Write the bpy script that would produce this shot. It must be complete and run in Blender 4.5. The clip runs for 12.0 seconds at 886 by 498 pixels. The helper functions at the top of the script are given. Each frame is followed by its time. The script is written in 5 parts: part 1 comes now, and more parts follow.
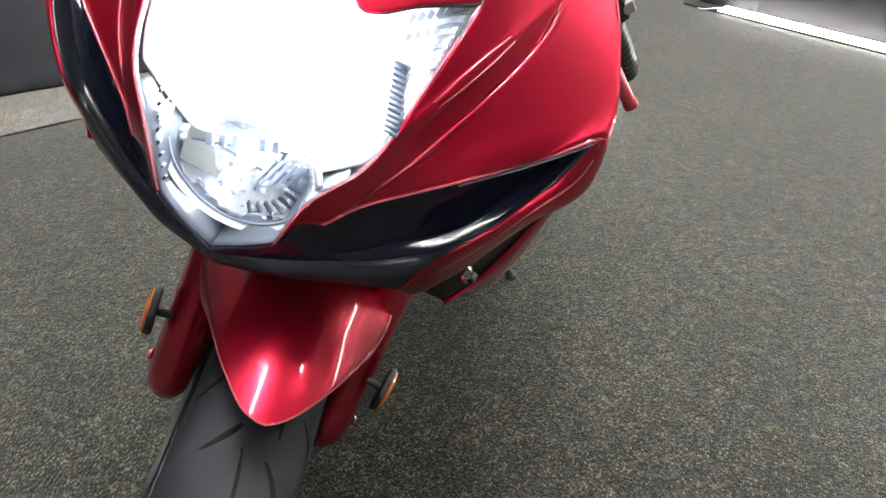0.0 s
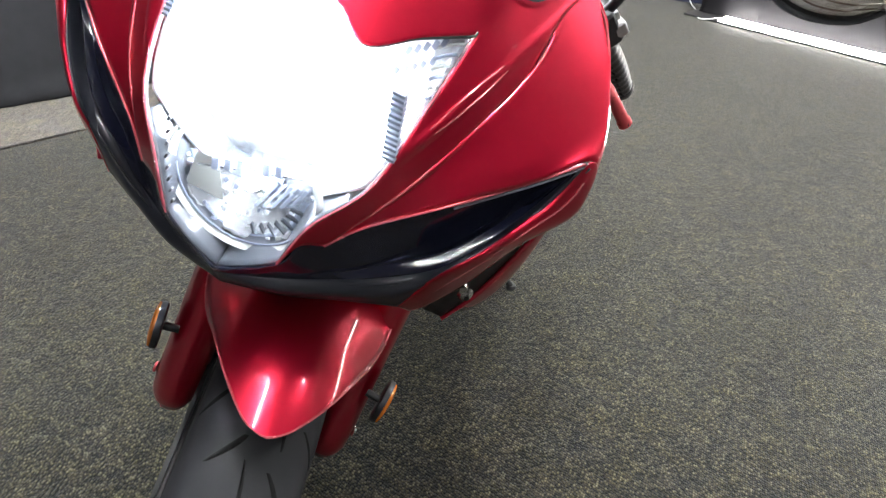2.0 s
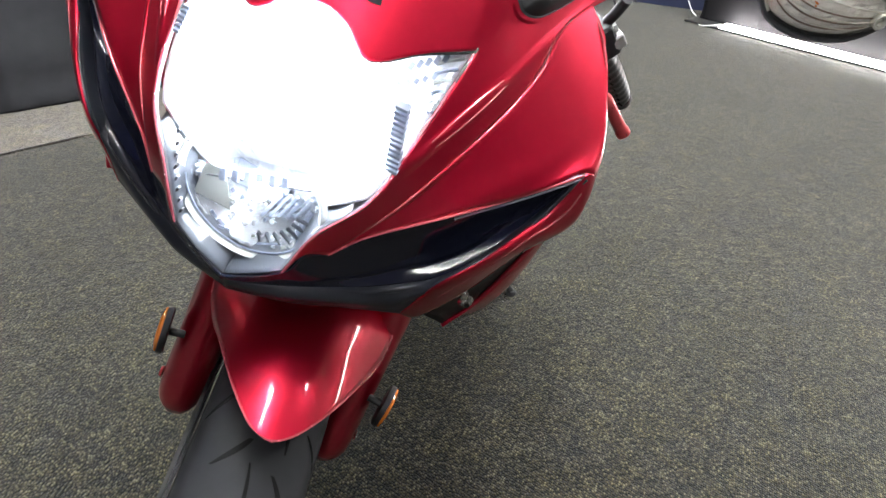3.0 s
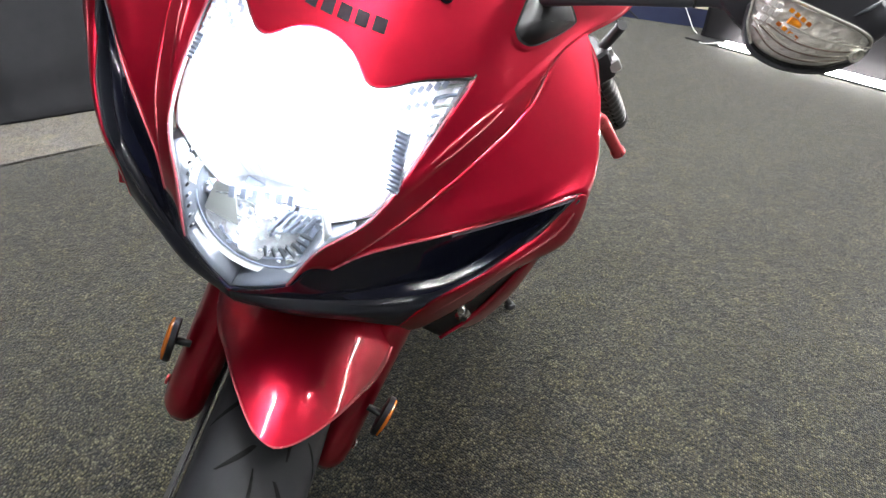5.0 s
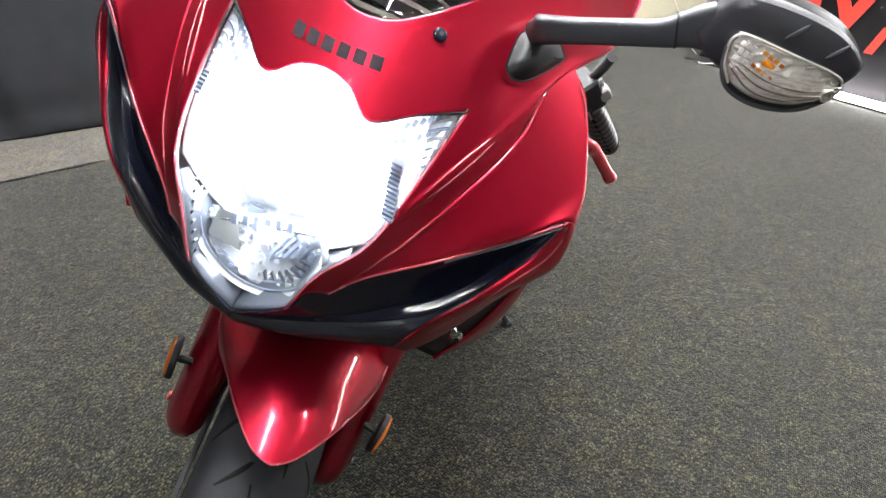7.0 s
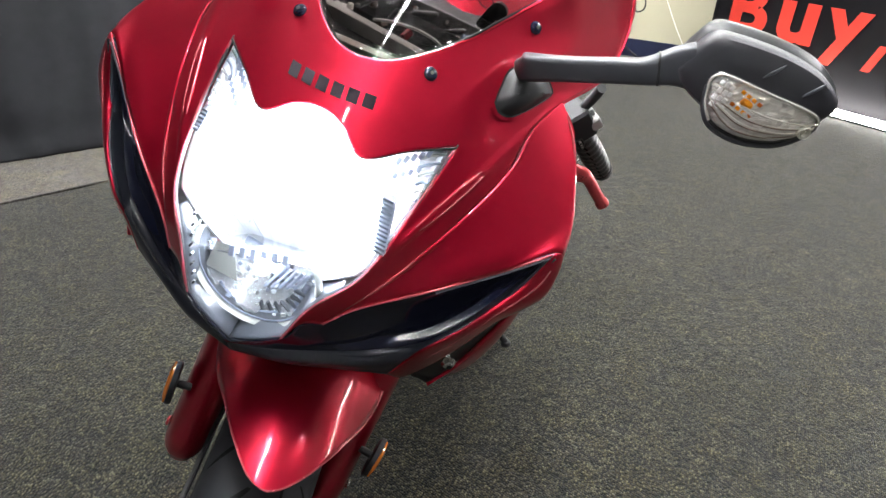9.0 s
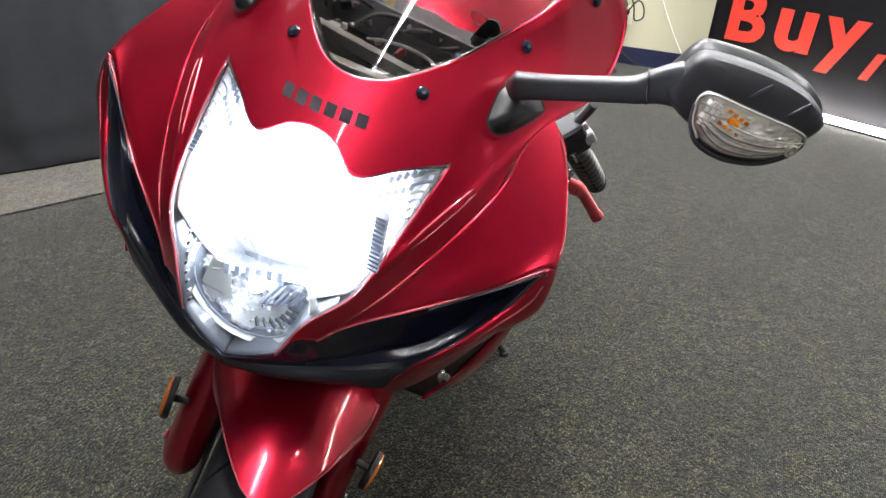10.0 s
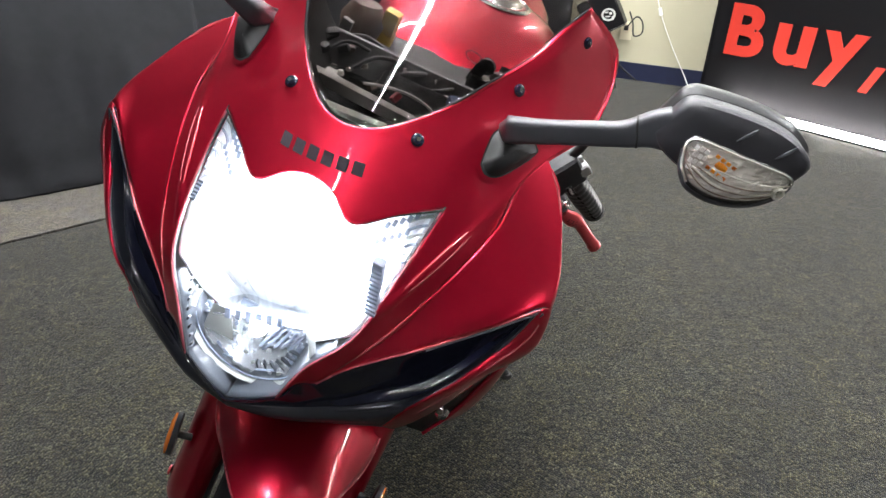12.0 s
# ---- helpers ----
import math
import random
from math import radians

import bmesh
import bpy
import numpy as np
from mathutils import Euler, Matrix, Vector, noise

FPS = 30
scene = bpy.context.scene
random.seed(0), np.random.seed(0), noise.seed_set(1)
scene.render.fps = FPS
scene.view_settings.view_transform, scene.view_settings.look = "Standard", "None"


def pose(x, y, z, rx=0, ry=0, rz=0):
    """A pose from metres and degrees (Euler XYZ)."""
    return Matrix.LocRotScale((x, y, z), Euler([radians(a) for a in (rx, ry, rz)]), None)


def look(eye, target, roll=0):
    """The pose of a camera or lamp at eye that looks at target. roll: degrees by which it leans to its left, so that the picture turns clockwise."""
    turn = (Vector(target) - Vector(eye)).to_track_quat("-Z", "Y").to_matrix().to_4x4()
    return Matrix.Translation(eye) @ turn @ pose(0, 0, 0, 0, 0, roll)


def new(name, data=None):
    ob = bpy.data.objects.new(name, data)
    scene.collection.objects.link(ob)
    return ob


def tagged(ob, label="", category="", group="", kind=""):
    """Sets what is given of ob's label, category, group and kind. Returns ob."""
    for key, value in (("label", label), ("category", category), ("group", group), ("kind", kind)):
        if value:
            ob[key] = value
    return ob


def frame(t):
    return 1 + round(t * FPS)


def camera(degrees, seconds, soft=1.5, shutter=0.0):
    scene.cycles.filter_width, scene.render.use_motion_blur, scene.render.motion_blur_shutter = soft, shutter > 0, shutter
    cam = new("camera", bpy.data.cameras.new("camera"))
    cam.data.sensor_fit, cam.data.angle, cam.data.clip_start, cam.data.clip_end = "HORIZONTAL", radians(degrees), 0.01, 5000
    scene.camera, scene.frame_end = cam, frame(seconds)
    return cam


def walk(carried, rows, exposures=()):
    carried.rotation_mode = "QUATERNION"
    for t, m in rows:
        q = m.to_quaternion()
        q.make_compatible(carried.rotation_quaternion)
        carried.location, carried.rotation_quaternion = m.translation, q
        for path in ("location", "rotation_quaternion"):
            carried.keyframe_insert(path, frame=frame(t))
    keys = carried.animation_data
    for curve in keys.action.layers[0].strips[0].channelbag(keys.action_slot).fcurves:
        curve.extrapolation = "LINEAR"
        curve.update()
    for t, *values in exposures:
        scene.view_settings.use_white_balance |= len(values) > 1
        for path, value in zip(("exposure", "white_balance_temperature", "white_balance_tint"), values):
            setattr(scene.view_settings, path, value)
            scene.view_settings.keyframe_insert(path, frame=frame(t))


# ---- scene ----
cam = camera(68.2, 12.0)
PATH = [
    (0, (0.063, 0.071, 0.996), (0.085, 1.709, -0.151), 2.7),
    (0.5, (0.065, 0.07, 1.002), (0.085, 1.71, -0.142), 2.6),
    (1, (0.067, 0.067, 1.008), (0.084, 1.711, -0.131), 2.6),
    (1.5, (0.067, 0.063, 1.012), (0.083, 1.709, -0.124), 2.7),
    (2, (0.068, 0.06, 1.018), (0.081, 1.709, -0.114), 2.6),
    (2.5, (0.067, 0.055, 1.023), (0.078, 1.708, -0.103), 2.7),
    (3, (0.068, 0.05, 1.03), (0.077, 1.706, -0.092), 2.7),
    (5, (0.071, 0.031, 1.048), (0.073, 1.706, -0.045), 3.2),
    (5.5, (0.071, 0.024, 1.054), (0.072, 1.704, -0.031), 3.4),
    (6, (0.073, 0.02, 1.06), (0.071, 1.706, -0.016), 3.5),
    (6.5, (0.076, 0.017, 1.067), (0.072, 1.71, 0.001), 3.5),
    (7, (0.079, 0.015, 1.072), (0.073, 1.712, 0.015), 3.5),
    (9, (0.089, 0.009, 1.095), (0.072, 1.729, 0.075), 3.2),
    (9.5, (0.093, 0.009, 1.1), (0.074, 1.734, 0.089), 3.1),
    (10, (0.097, 0.008, 1.107), (0.074, 1.739, 0.105), 2.9),
    (10.5, (0.099, 0.009, 1.116), (0.072, 1.744, 0.121), 2.7),
    (11, (0.101, 0.011, 1.124), (0.07, 1.75, 0.137), 2.4),
    (11.5, (0.102, 0.011, 1.132), (0.067, 1.755, 0.155), 2.1),
    (12, (0.104, 0.012, 1.139), (0.065, 1.761, 0.169), 1.9),
]
EXPOSURES = [(0.0, 1.42), (3.0, 1.4), (7.0, 1.26), (9.5, 1.04), (12.0, 0.92)]
walk(cam, [(t, look(eye, target, roll)) for t, eye, target, roll in PATH], EXPOSURES)


# ---- world, lights ----
world = bpy.data.worlds.new("showroom_world")
scene.world = world
world.use_nodes = True
world.node_tree.nodes["Background"].inputs[0].default_value = (0.6, 0.65, 0.75, 1)
world.node_tree.nodes["Background"].inputs[1].default_value = 0.02


# ---- materials ----
def nodes_of(m):
    m.use_nodes = True
    nt = m.node_tree
    return nt, nt.nodes, nt.links, nt.nodes["Principled BSDF"]


def mat(name, base, rough=0.5, metal=0.0, coat=0.0, var=0.1, scale=30.0, bump=0.0, bump_scale=400.0, rvar=0.08, coat_rough=0.03):
    """A painted, moulded or metal surface with stains and a fine grain of its own."""
    m = bpy.data.materials.new(name)
    nt, nd, lk, p = nodes_of(m)
    co = nd.new("ShaderNodeTexCoord")
    n1 = nd.new("ShaderNodeTexNoise")
    n1.inputs["Scale"].default_value = scale
    n1.inputs["Detail"].default_value = 5
    lk.new(co.outputs["Object"], n1.inputs["Vector"])
    mix = nd.new("ShaderNodeMix")
    mix.data_type = "RGBA"
    lk.new(n1.outputs["Fac"], mix.inputs["Factor"])
    mix.inputs["A"].default_value = (*[c * (1 - var) for c in base], 1)
    mix.inputs["B"].default_value = (*[min(1, c * (1 + var)) for c in base], 1)
    lk.new(mix.outputs["Result"], p.inputs["Base Color"])
    n2 = nd.new("ShaderNodeTexNoise")
    n2.inputs["Scale"].default_value = scale * 3.3
    n2.inputs["Detail"].default_value = 6
    lk.new(co.outputs["Object"], n2.inputs["Vector"])
    mr = nd.new("ShaderNodeMapRange")
    lk.new(n2.outputs["Fac"], mr.inputs["Value"])
    mr.inputs["To Min"].default_value = max(0.0, rough - rvar)
    mr.inputs["To Max"].default_value = min(1.0, rough + rvar)
    lk.new(mr.outputs["Result"], p.inputs["Roughness"])
    p.inputs["Metallic"].default_value = metal
    p.inputs["Coat Weight"].default_value = coat
    p.inputs["Coat Roughness"].default_value = coat_rough
    if bump:
        n3 = nd.new("ShaderNodeTexNoise")
        n3.inputs["Scale"].default_value = bump_scale
        n3.inputs["Detail"].default_value = 3
        lk.new(co.outputs["Object"], n3.inputs["Vector"])
        b = nd.new("ShaderNodeBump")
        b.inputs["Strength"].default_value = bump
        b.inputs["Distance"].default_value = 0.002
        lk.new(n3.outputs["Fac"], b.inputs["Height"])
        lk.new(b.outputs["Normal"], p.inputs["Normal"])
    return m


def glow(name, colour, strength):
    m = bpy.data.materials.new(name)
    nt, nd, lk, p = nodes_of(m)
    p.inputs["Base Color"].default_value = (0.8, 0.8, 0.8, 1)
    p.inputs["Emission Color"].default_value = (*colour, 1)
    p.inputs["Emission Strength"].default_value = strength
    return m


def glass(name, tint=(1, 1, 1), rough=0.0, ior=1.45, flutes=0.0, along=(0, 0, 0)):
    """Thin clear plastic: what is behind it shows through, and it mirrors at a slant."""
    m = bpy.data.materials.new(name)
    nt, nd, lk, p = nodes_of(m)
    out = nd["Material Output"]
    tr = nd.new("ShaderNodeBsdfTransparent")
    tr.inputs[0].default_value = (*tint, 1)
    gl = nd.new("ShaderNodeBsdfGlossy")
    gl.inputs["Roughness"].default_value = rough
    lw = nd.new("ShaderNodeLayerWeight")
    lw.inputs["Blend"].default_value = 0.5
    pw = nd.new("ShaderNodeMath")
    pw.operation = "POWER"
    lk.new(lw.outputs["Facing"], pw.inputs[0])
    pw.inputs[1].default_value = 4.5
    fr = nd.new("ShaderNodeMath")
    fr.operation = "MULTIPLY_ADD"
    lk.new(pw.outputs[0], fr.inputs[0])
    fr.inputs[1].default_value, fr.inputs[2].default_value = 0.7, 0.035
    mx = nd.new("ShaderNodeMixShader")
    lk.new(fr.outputs[0], mx.inputs[0])
    lk.new(tr.outputs[0], mx.inputs[1])
    lk.new(gl.outputs[0], mx.inputs[2])
    lk.new(mx.outputs[0], out.inputs["Surface"])
    nd.remove(p)
    return m


def carpet_mat(name, tones, gain):
    """Low loop-pile carpet: small tufts of several yarn colours, in soft patches."""
    m = bpy.data.materials.new(name)
    nt, nd, lk, p = nodes_of(m)
    co = nd.new("ShaderNodeTexCoord")
    mp = nd.new("ShaderNodeMapping")
    mp.inputs["Rotation"].default_value = (0, 0, 0.5)
    mp.inputs["Scale"].default_value = (1.0, 0.72, 1.0)
    lk.new(co.outputs["Object"], mp.inputs["Vector"])
    vo = nd.new("ShaderNodeTexVoronoi")
    vo.inputs["Scale"].default_value = 250
    vo.inputs["Randomness"].default_value = 0.55
    lk.new(mp.outputs["Vector"], vo.inputs["Vector"])
    sep = nd.new("ShaderNodeSeparateColor")
    lk.new(vo.outputs["Color"], sep.inputs[0])
    big = nd.new("ShaderNodeTexNoise")
    big.inputs["Scale"].default_value = 30
    big.inputs["Detail"].default_value = 5
    big.inputs["Roughness"].default_value = 0.6
    lk.new(co.outputs["Object"], big.inputs["Vector"])
    add = nd.new("ShaderNodeMath")
    add.operation = "MULTIPLY_ADD"
    lk.new(sep.outputs[0], add.inputs[0])
    add.inputs[1].default_value = 0.52
    calm = nd.new("ShaderNodeMath")
    calm.operation = "MULTIPLY_ADD"
    lk.new(big.outputs["Fac"], calm.inputs[0])
    calm.inputs[1].default_value, calm.inputs[2].default_value = 0.78, 0.23
    lk.new(calm.outputs[0], add.inputs[2])
    gap = nd.new("ShaderNodeMath")
    gap.operation = "MULTIPLY_ADD"
    lk.new(vo.outputs["Distance"], gap.inputs[0])
    gap.inputs[1].default_value = -0.85
    lk.new(add.outputs[0], gap.inputs[2])
    sub = nd.new("ShaderNodeMath")
    sub.operation = "SUBTRACT"
    lk.new(gap.outputs[0], sub.inputs[0])
    sub.inputs[1].default_value = 0.05
    ramp = nd.new("ShaderNodeValToRGB")
    lk.new(sub.outputs[0], ramp.inputs[0])
    el = ramp.color_ramp.elements
    while len(el) < len(tones):
        el.new(0.5)
    for e, (pos, c) in zip(el, tones):
        e.position = pos
        e.color = (*[v * gain for v in c], 1)
    far = nd.new("ShaderNodeTexNoise")
    far.inputs["Scale"].default_value = 3.0
    far.inputs["Detail"].default_value = 4
    lk.new(co.outputs["Object"], far.inputs["Vector"])
    fm = nd.new("ShaderNodeMapRange")
    lk.new(far.outputs["Fac"], fm.inputs["Value"])
    fm.inputs["From Min"].default_value, fm.inputs["From Max"].default_value = 0.3, 0.7
    fm.inputs["To Min"].default_value, fm.inputs["To Max"].default_value = 0.8, 1.2
    mul = nd.new("ShaderNodeVectorMath")
    mul.operation = "SCALE"
    lk.new(ramp.outputs[0], mul.inputs[0])
    lk.new(fm.outputs[0], mul.inputs["Scale"])
    hue = nd.new("ShaderNodeTexNoise")
    hue.inputs["Scale"].default_value = 13.0
    hue.inputs["Detail"].default_value = 3
    lk.new(co.outputs["Object"], hue.inputs["Vector"])
    tint = nd.new("ShaderNodeValToRGB")
    lk.new(hue.outputs["Fac"], tint.inputs[0])
    tint.color_ramp.elements[0].position, tint.color_ramp.elements[1].position = 0.35, 0.65
    tint.color_ramp.elements[0].color = (0.95, 0.97, 0.92, 1)
    tint.color_ramp.elements[1].color = (1.12, 1.08, 0.76, 1)
    dye = nd.new("ShaderNodeVectorMath")
    dye.operation = "MULTIPLY"
    lk.new(mul.outputs[0], dye.inputs[0])
    lk.new(tint.outputs[0], dye.inputs[1])
    lk.new(dye.outputs[0], p.inputs["Base Color"])
    p.inputs["Roughness"].default_value = 0.95
    p.inputs["Specular IOR Level"].default_value = 0.15
    p.inputs["Sheen Weight"].default_value = 0.15
    b = nd.new("ShaderNodeBump")
    b.inputs["Strength"].default_value = 0.7
    b.inputs["Distance"].default_value = 0.005
    b.invert = True
    lk.new(vo.outputs["Distance"], b.inputs["Height"])
    b2 = nd.new("ShaderNodeBump")
    b2.inputs["Strength"].default_value = 0.5
    b2.inputs["Distance"].default_value = 0.006
    lk.new(big.outputs["Fac"], b2.inputs["Height"])
    lk.new(b.outputs["Normal"], b2.inputs["Normal"])
    lk.new(b2.outputs["Normal"], p.inputs["Normal"])
    return m


RED = mat("candy_red_paint", (0.46, 0.005, 0.027), 0.36, 0.8, 1.0, 0.08, 60, 0.02, 3000)
# Paler red for thin beads that paint the glint along edges.
RED_GLINT = mat("red_paint_glint", (0.7, 0.13, 0.16), 0.25, 0.4, 1.0, 0.08, 60)
# Black edges in a lighter grey, which paints their glint.
BLACK_GLINT = mat("polished_black_glint", (0.16, 0.16, 0.19), 0.12, 0.0, 1.0, 0.1, 40, rvar=0.04)
BLACK = mat("gloss_black_paint", (0.012, 0.014, 0.03), 0.12, 0.0, 0.15, 0.2, 40)
CREST = mat("worn_gloss_black_crest", (0.03, 0.032, 0.04), 0.2, 0.0, 0.8, 0.05, 8, rvar=0.02, coat_rough=0.12)
SATIN = mat("satin_black_lip", (0.024, 0.026, 0.035), 0.33, 0.0, 0.12, 0.04, 8, rvar=0.015, coat_rough=0.1)
PLASTIC = mat("grained_black_plastic", (0.027, 0.027, 0.032), 0.42, 0.0, 0.0, 0.15, 30, 0.25, 1500)
# The black plastic again, lifted to grey to paint in glare.
GLARE_PLASTIC = mat("glare_lifted_plastic", (0.048, 0.05, 0.058), 0.42, 0.0, 0.0, 0.15, 30, 0.2, 1500)
RUBBER = mat("tyre_rubber", (0.021, 0.021, 0.023), 0.55, 0.0, 0.0, 0.3, 18, 0.08, 1500)
RUBBER_GLOSS = mat("worn_grip_rubber", (0.016, 0.016, 0.017), 0.38, 0.0, 0.0, 0.25, 60, 0.15, 900)
GROOVE = mat("groove_rubber", (0.006, 0.006, 0.006), 0.85, 0.0, 0.0, 0.2, 40)
STEEL = mat("zinc_steel", (0.6, 0.58, 0.55), 0.25, 1.0, 0.0, 0.1, 80)
DISC = mat("dark_disc_steel", (0.05, 0.05, 0.05), 0.45, 0.8, 0.0, 0.15, 80)
CHROME = mat("bright_reflector", (0.92, 0.93, 0.95), 0.3, 0.35, 0.0, 0.02, 40)
ALLOY = mat("black_alloy", (0.03, 0.03, 0.032), 0.4, 0.6, 0.0, 0.2, 40)
AMBER = mat("amber_reflector", (0.5, 0.13, 0.015), 0.2, 0.0, 0.6, 0.1, 200)
REDALU = mat("red_anodised", (0.68, 0.09, 0.1), 0.3, 0.6, 0.0, 0.1, 90)
GREY = mat("grey_plastic", (0.32, 0.32, 0.31), 0.5, 0.0, 0.0, 0.1, 60)
DARK = mat("dark_plastic", (0.018, 0.018, 0.02), 0.55, 0.0, 0.0, 0.2, 60, 0.1, 900)
DECAL = mat("black_decal", (0.012, 0.006, 0.012), 0.9, 0.0, 0.0, 0.1, 60)
MATTE = mat("matt_black_seal", (0.012, 0.012, 0.013), 0.85, 0.0, 0.0, 0.2, 60)
SEAL = mat("black_seal", (0.008, 0.008, 0.009), 0.5, 0.0, 0.0, 0.2, 60)
GOLD = mat("yellow_fitting", (0.65, 0.42, 0.04), 0.35, 0.2, 0.0, 0.15, 60)
LENS = glass("clear_lens", (0.97, 0.98, 1.0))
SCREEN = glass("tinted_screen", (0.57, 0.55, 0.54))
SIGNAL_LENS = glass("signal_lens", (0.97, 0.96, 0.94))
AMBER_BULB = mat("amber_bulb", (0.85, 0.3, 0.015), 0.12, 0.0, 0.8, 0.1, 200)
FROST = mat("frosted_plastic", (0.065, 0.072, 0.085), 0.35, 0.0, 0.5, 0.1, 60)
SIGNAL_BACK = mat("warm_signal_reflector", (0.88, 0.85, 0.8), 0.2, 0.3, 0.0, 0.25, 300)
CLEAR_EDGE = mat("clear_plastic_edge", (0.62, 0.6, 0.53), 0.15, 0.3, 0.8, 0.1, 90)
MIRROR = mat("mirror_glass", (0.85, 0.86, 0.87), 0.02, 1.0, 0.0, 0.01, 10, rvar=0.01)
BROWN = mat("grey_brown_plastic", (0.14, 0.1, 0.08), 0.5, 0.0, 0.0, 0.15, 60)
BOWL = mat("mirror_bowl", (0.9, 0.92, 0.95), 0.22, 0.75, 0.0, 0.02, 60, rvar=0.04)
NAVY = mat("navy_plastic", (0.02, 0.05, 0.14), 0.4, 0.0, 0.0, 0.15, 60)
MAROON = mat("maroon_plastic", (0.25, 0.02, 0.03), 0.45, 0.0, 0.0, 0.15, 60)
HEADLIGHT = glow("lit_lamp", (0.88, 0.94, 1.0), 85.0)
DIM = glow("lit_pilot_lamp", (0.9, 0.95, 1.0), 22.0)
RIB = mat("dull_lamp_rib", (0.24, 0.27, 0.34), 0.35, 0.0, 0.3, 0.15, 200)
FACET = mat("pale_lamp_facet", (0.42, 0.43, 0.4), 0.4, 0.0, 0.3, 0.06, 120)
CARPET = carpet_mat("carpet_pile", [(0.2, (0.012, 0.014, 0.02)), (0.4, (0.045, 0.044, 0.041)), (0.54, (0.088, 0.08, 0.06)), (0.7, (0.14, 0.127, 0.088)), (0.92, (0.36, 0.335, 0.26))], 0.315)
CARPET_B = carpet_mat("carpet_pile_brown", [(0.2, (0.05, 0.044, 0.044)), (0.45, (0.1, 0.088, 0.086)), (0.7, (0.15, 0.132, 0.128)), (0.9, (0.24, 0.21, 0.205))], 0.8)
CURTAIN = mat("dark_curtain", (0.006, 0.0066, 0.009), 0.8, 0.0, 0.0, 0.25, 6, 0.3, 500)
WALL = mat("cream_wall", (0.47, 0.44, 0.31), 0.7, 0.0, 0.0, 0.05, 4, 0.15, 250)
PLAIN = mat("plain_wall", (0.08, 0.078, 0.075), 0.75, 0.0, 0.0, 0.05, 3, 0.1, 200)
# Out of view; darkened to hold down bounced and mirrored light.
CEIL = mat("ceiling_board", (0.13, 0.13, 0.128), 0.8, 0.0, 0.0, 0.05, 8, 0.2, 150)
BASE = mat("navy_cove_base", (0.014, 0.018, 0.045), 0.4, 0.0, 0.0, 0.2, 20)
BANNER = mat("black_vinyl_banner", (0.008, 0.0077, 0.0085), 0.34, 0.0, 0.0, 0.0, 3)
PRINT = mat("red_print", (0.47, 0.032, 0.02), 0.4, 0.0, 0.0, 0.08, 12)
PALE = mat("pale_emblem", (0.55, 0.55, 0.52), 0.5, 0.0, 0.0, 0.2, 200)
WHITE = mat("white_plastic", (0.78, 0.77, 0.74), 0.45, 0.0, 0.0, 0.04, 60)
IVORY = mat("ivory_plate", (0.66, 0.6, 0.44), 0.4, 0.0, 0.0, 0.05, 60)
TUBE = glow("lit_tube", (0.97, 0.98, 1.0), 365.0)
STRIP_SOFT = glow("lit_diffuser", (1.0, 0.98, 0.95), 26.0)
SEAM = mat("seam_shadow_fibre", (0.018, 0.016, 0.015), 0.95, 0.0, 0.0, 0.3, 200)
STRIP = glow("lit_strip", (1.0, 0.98, 0.95), 95.0)


for m in (RUBBER, MATTE, GROOVE, BANNER):
    m.node_tree.nodes["Principled BSDF"].inputs["Specular IOR Level"].default_value = 0.15


# ---- building helpers ----
def part(name, bm, material, parent=None, label="", smooth=True, m=None):
    """Links a bmesh as one mesh object, under a thing or a part where one is given."""
    me = bpy.data.meshes.new(name)
    bmesh.ops.recalc_face_normals(bm, faces=bm.faces)
    bm.to_mesh(me)
    bm.free()
    if material:
        me.materials.append(material)
    if smooth:
        me.polygons.foreach_set("use_smooth", [True] * len(me.polygons))
        me.set_sharp_from_angle(angle=radians(38))
    ob = new(name, me)
    if parent:
        ob.parent = parent
    if m is not None:
        ob.matrix_basis = m
    if label:
        tagged(ob, label)
    return ob


def thing(name, m, label, category, group=""):
    ob = new(name)
    ob.empty_display_size = 0.05
    ob.matrix_world = m
    return tagged(ob, label, category, group)


def spline(pts, n):
    """n + 1 points, evenly spaced, on a smooth curve through the given ones."""
    p = [Vector(q) for q in pts]
    if len(p) == 1:
        return [p[0].copy() for _ in range(n + 1)]
    dense = []
    for i in range(len(p) - 1):
        a = p[i - 1] if i else p[0] * 2 - p[1]
        d = p[i + 2] if i + 2 < len(p) else p[-1] * 2 - p[-2]
        b, c = p[i], p[i + 1]
        for k in range(16):
            t = k / 16
            dense.append(0.5 * (2 * b + (c - a) * t + (2 * a - 5 * b + 4 * c - d) * t * t + (3 * b - a - 3 * c + d) * t ** 3))
    dense.append(p[-1])
    run = [0.0]
    for a, b in zip(dense, dense[1:]):
        run.append(run[-1] + (b - a).length)
    out, j = [], 0
    for k in range(n + 1):
        s = run[-1] * k / n
        while j < len(run) - 2 and run[j + 1] < s:
            j += 1
        w = (s - run[j]) / max(1e-9, run[j + 1] - run[j])
        out.append(dense[j].lerp(dense[j + 1], min(1, max(0, w))))
    return out


def flip(pts):
    return [(-x, y, z) for x, y, z in pts]


def grid_bm(rows, bm=None, closed=False):
    bm = bm or bmesh.new()
    vs = [[bm.verts.new(p) for p in row] for row in rows]
    for a, b in zip(vs, vs[1:]):
        n = len(a)
        for i in range(n if closed else n - 1):
            j = (i + 1) % n
            q = [a[i], a[j], b[j], b[i]]
            bm.faces.new(q)
    return bm


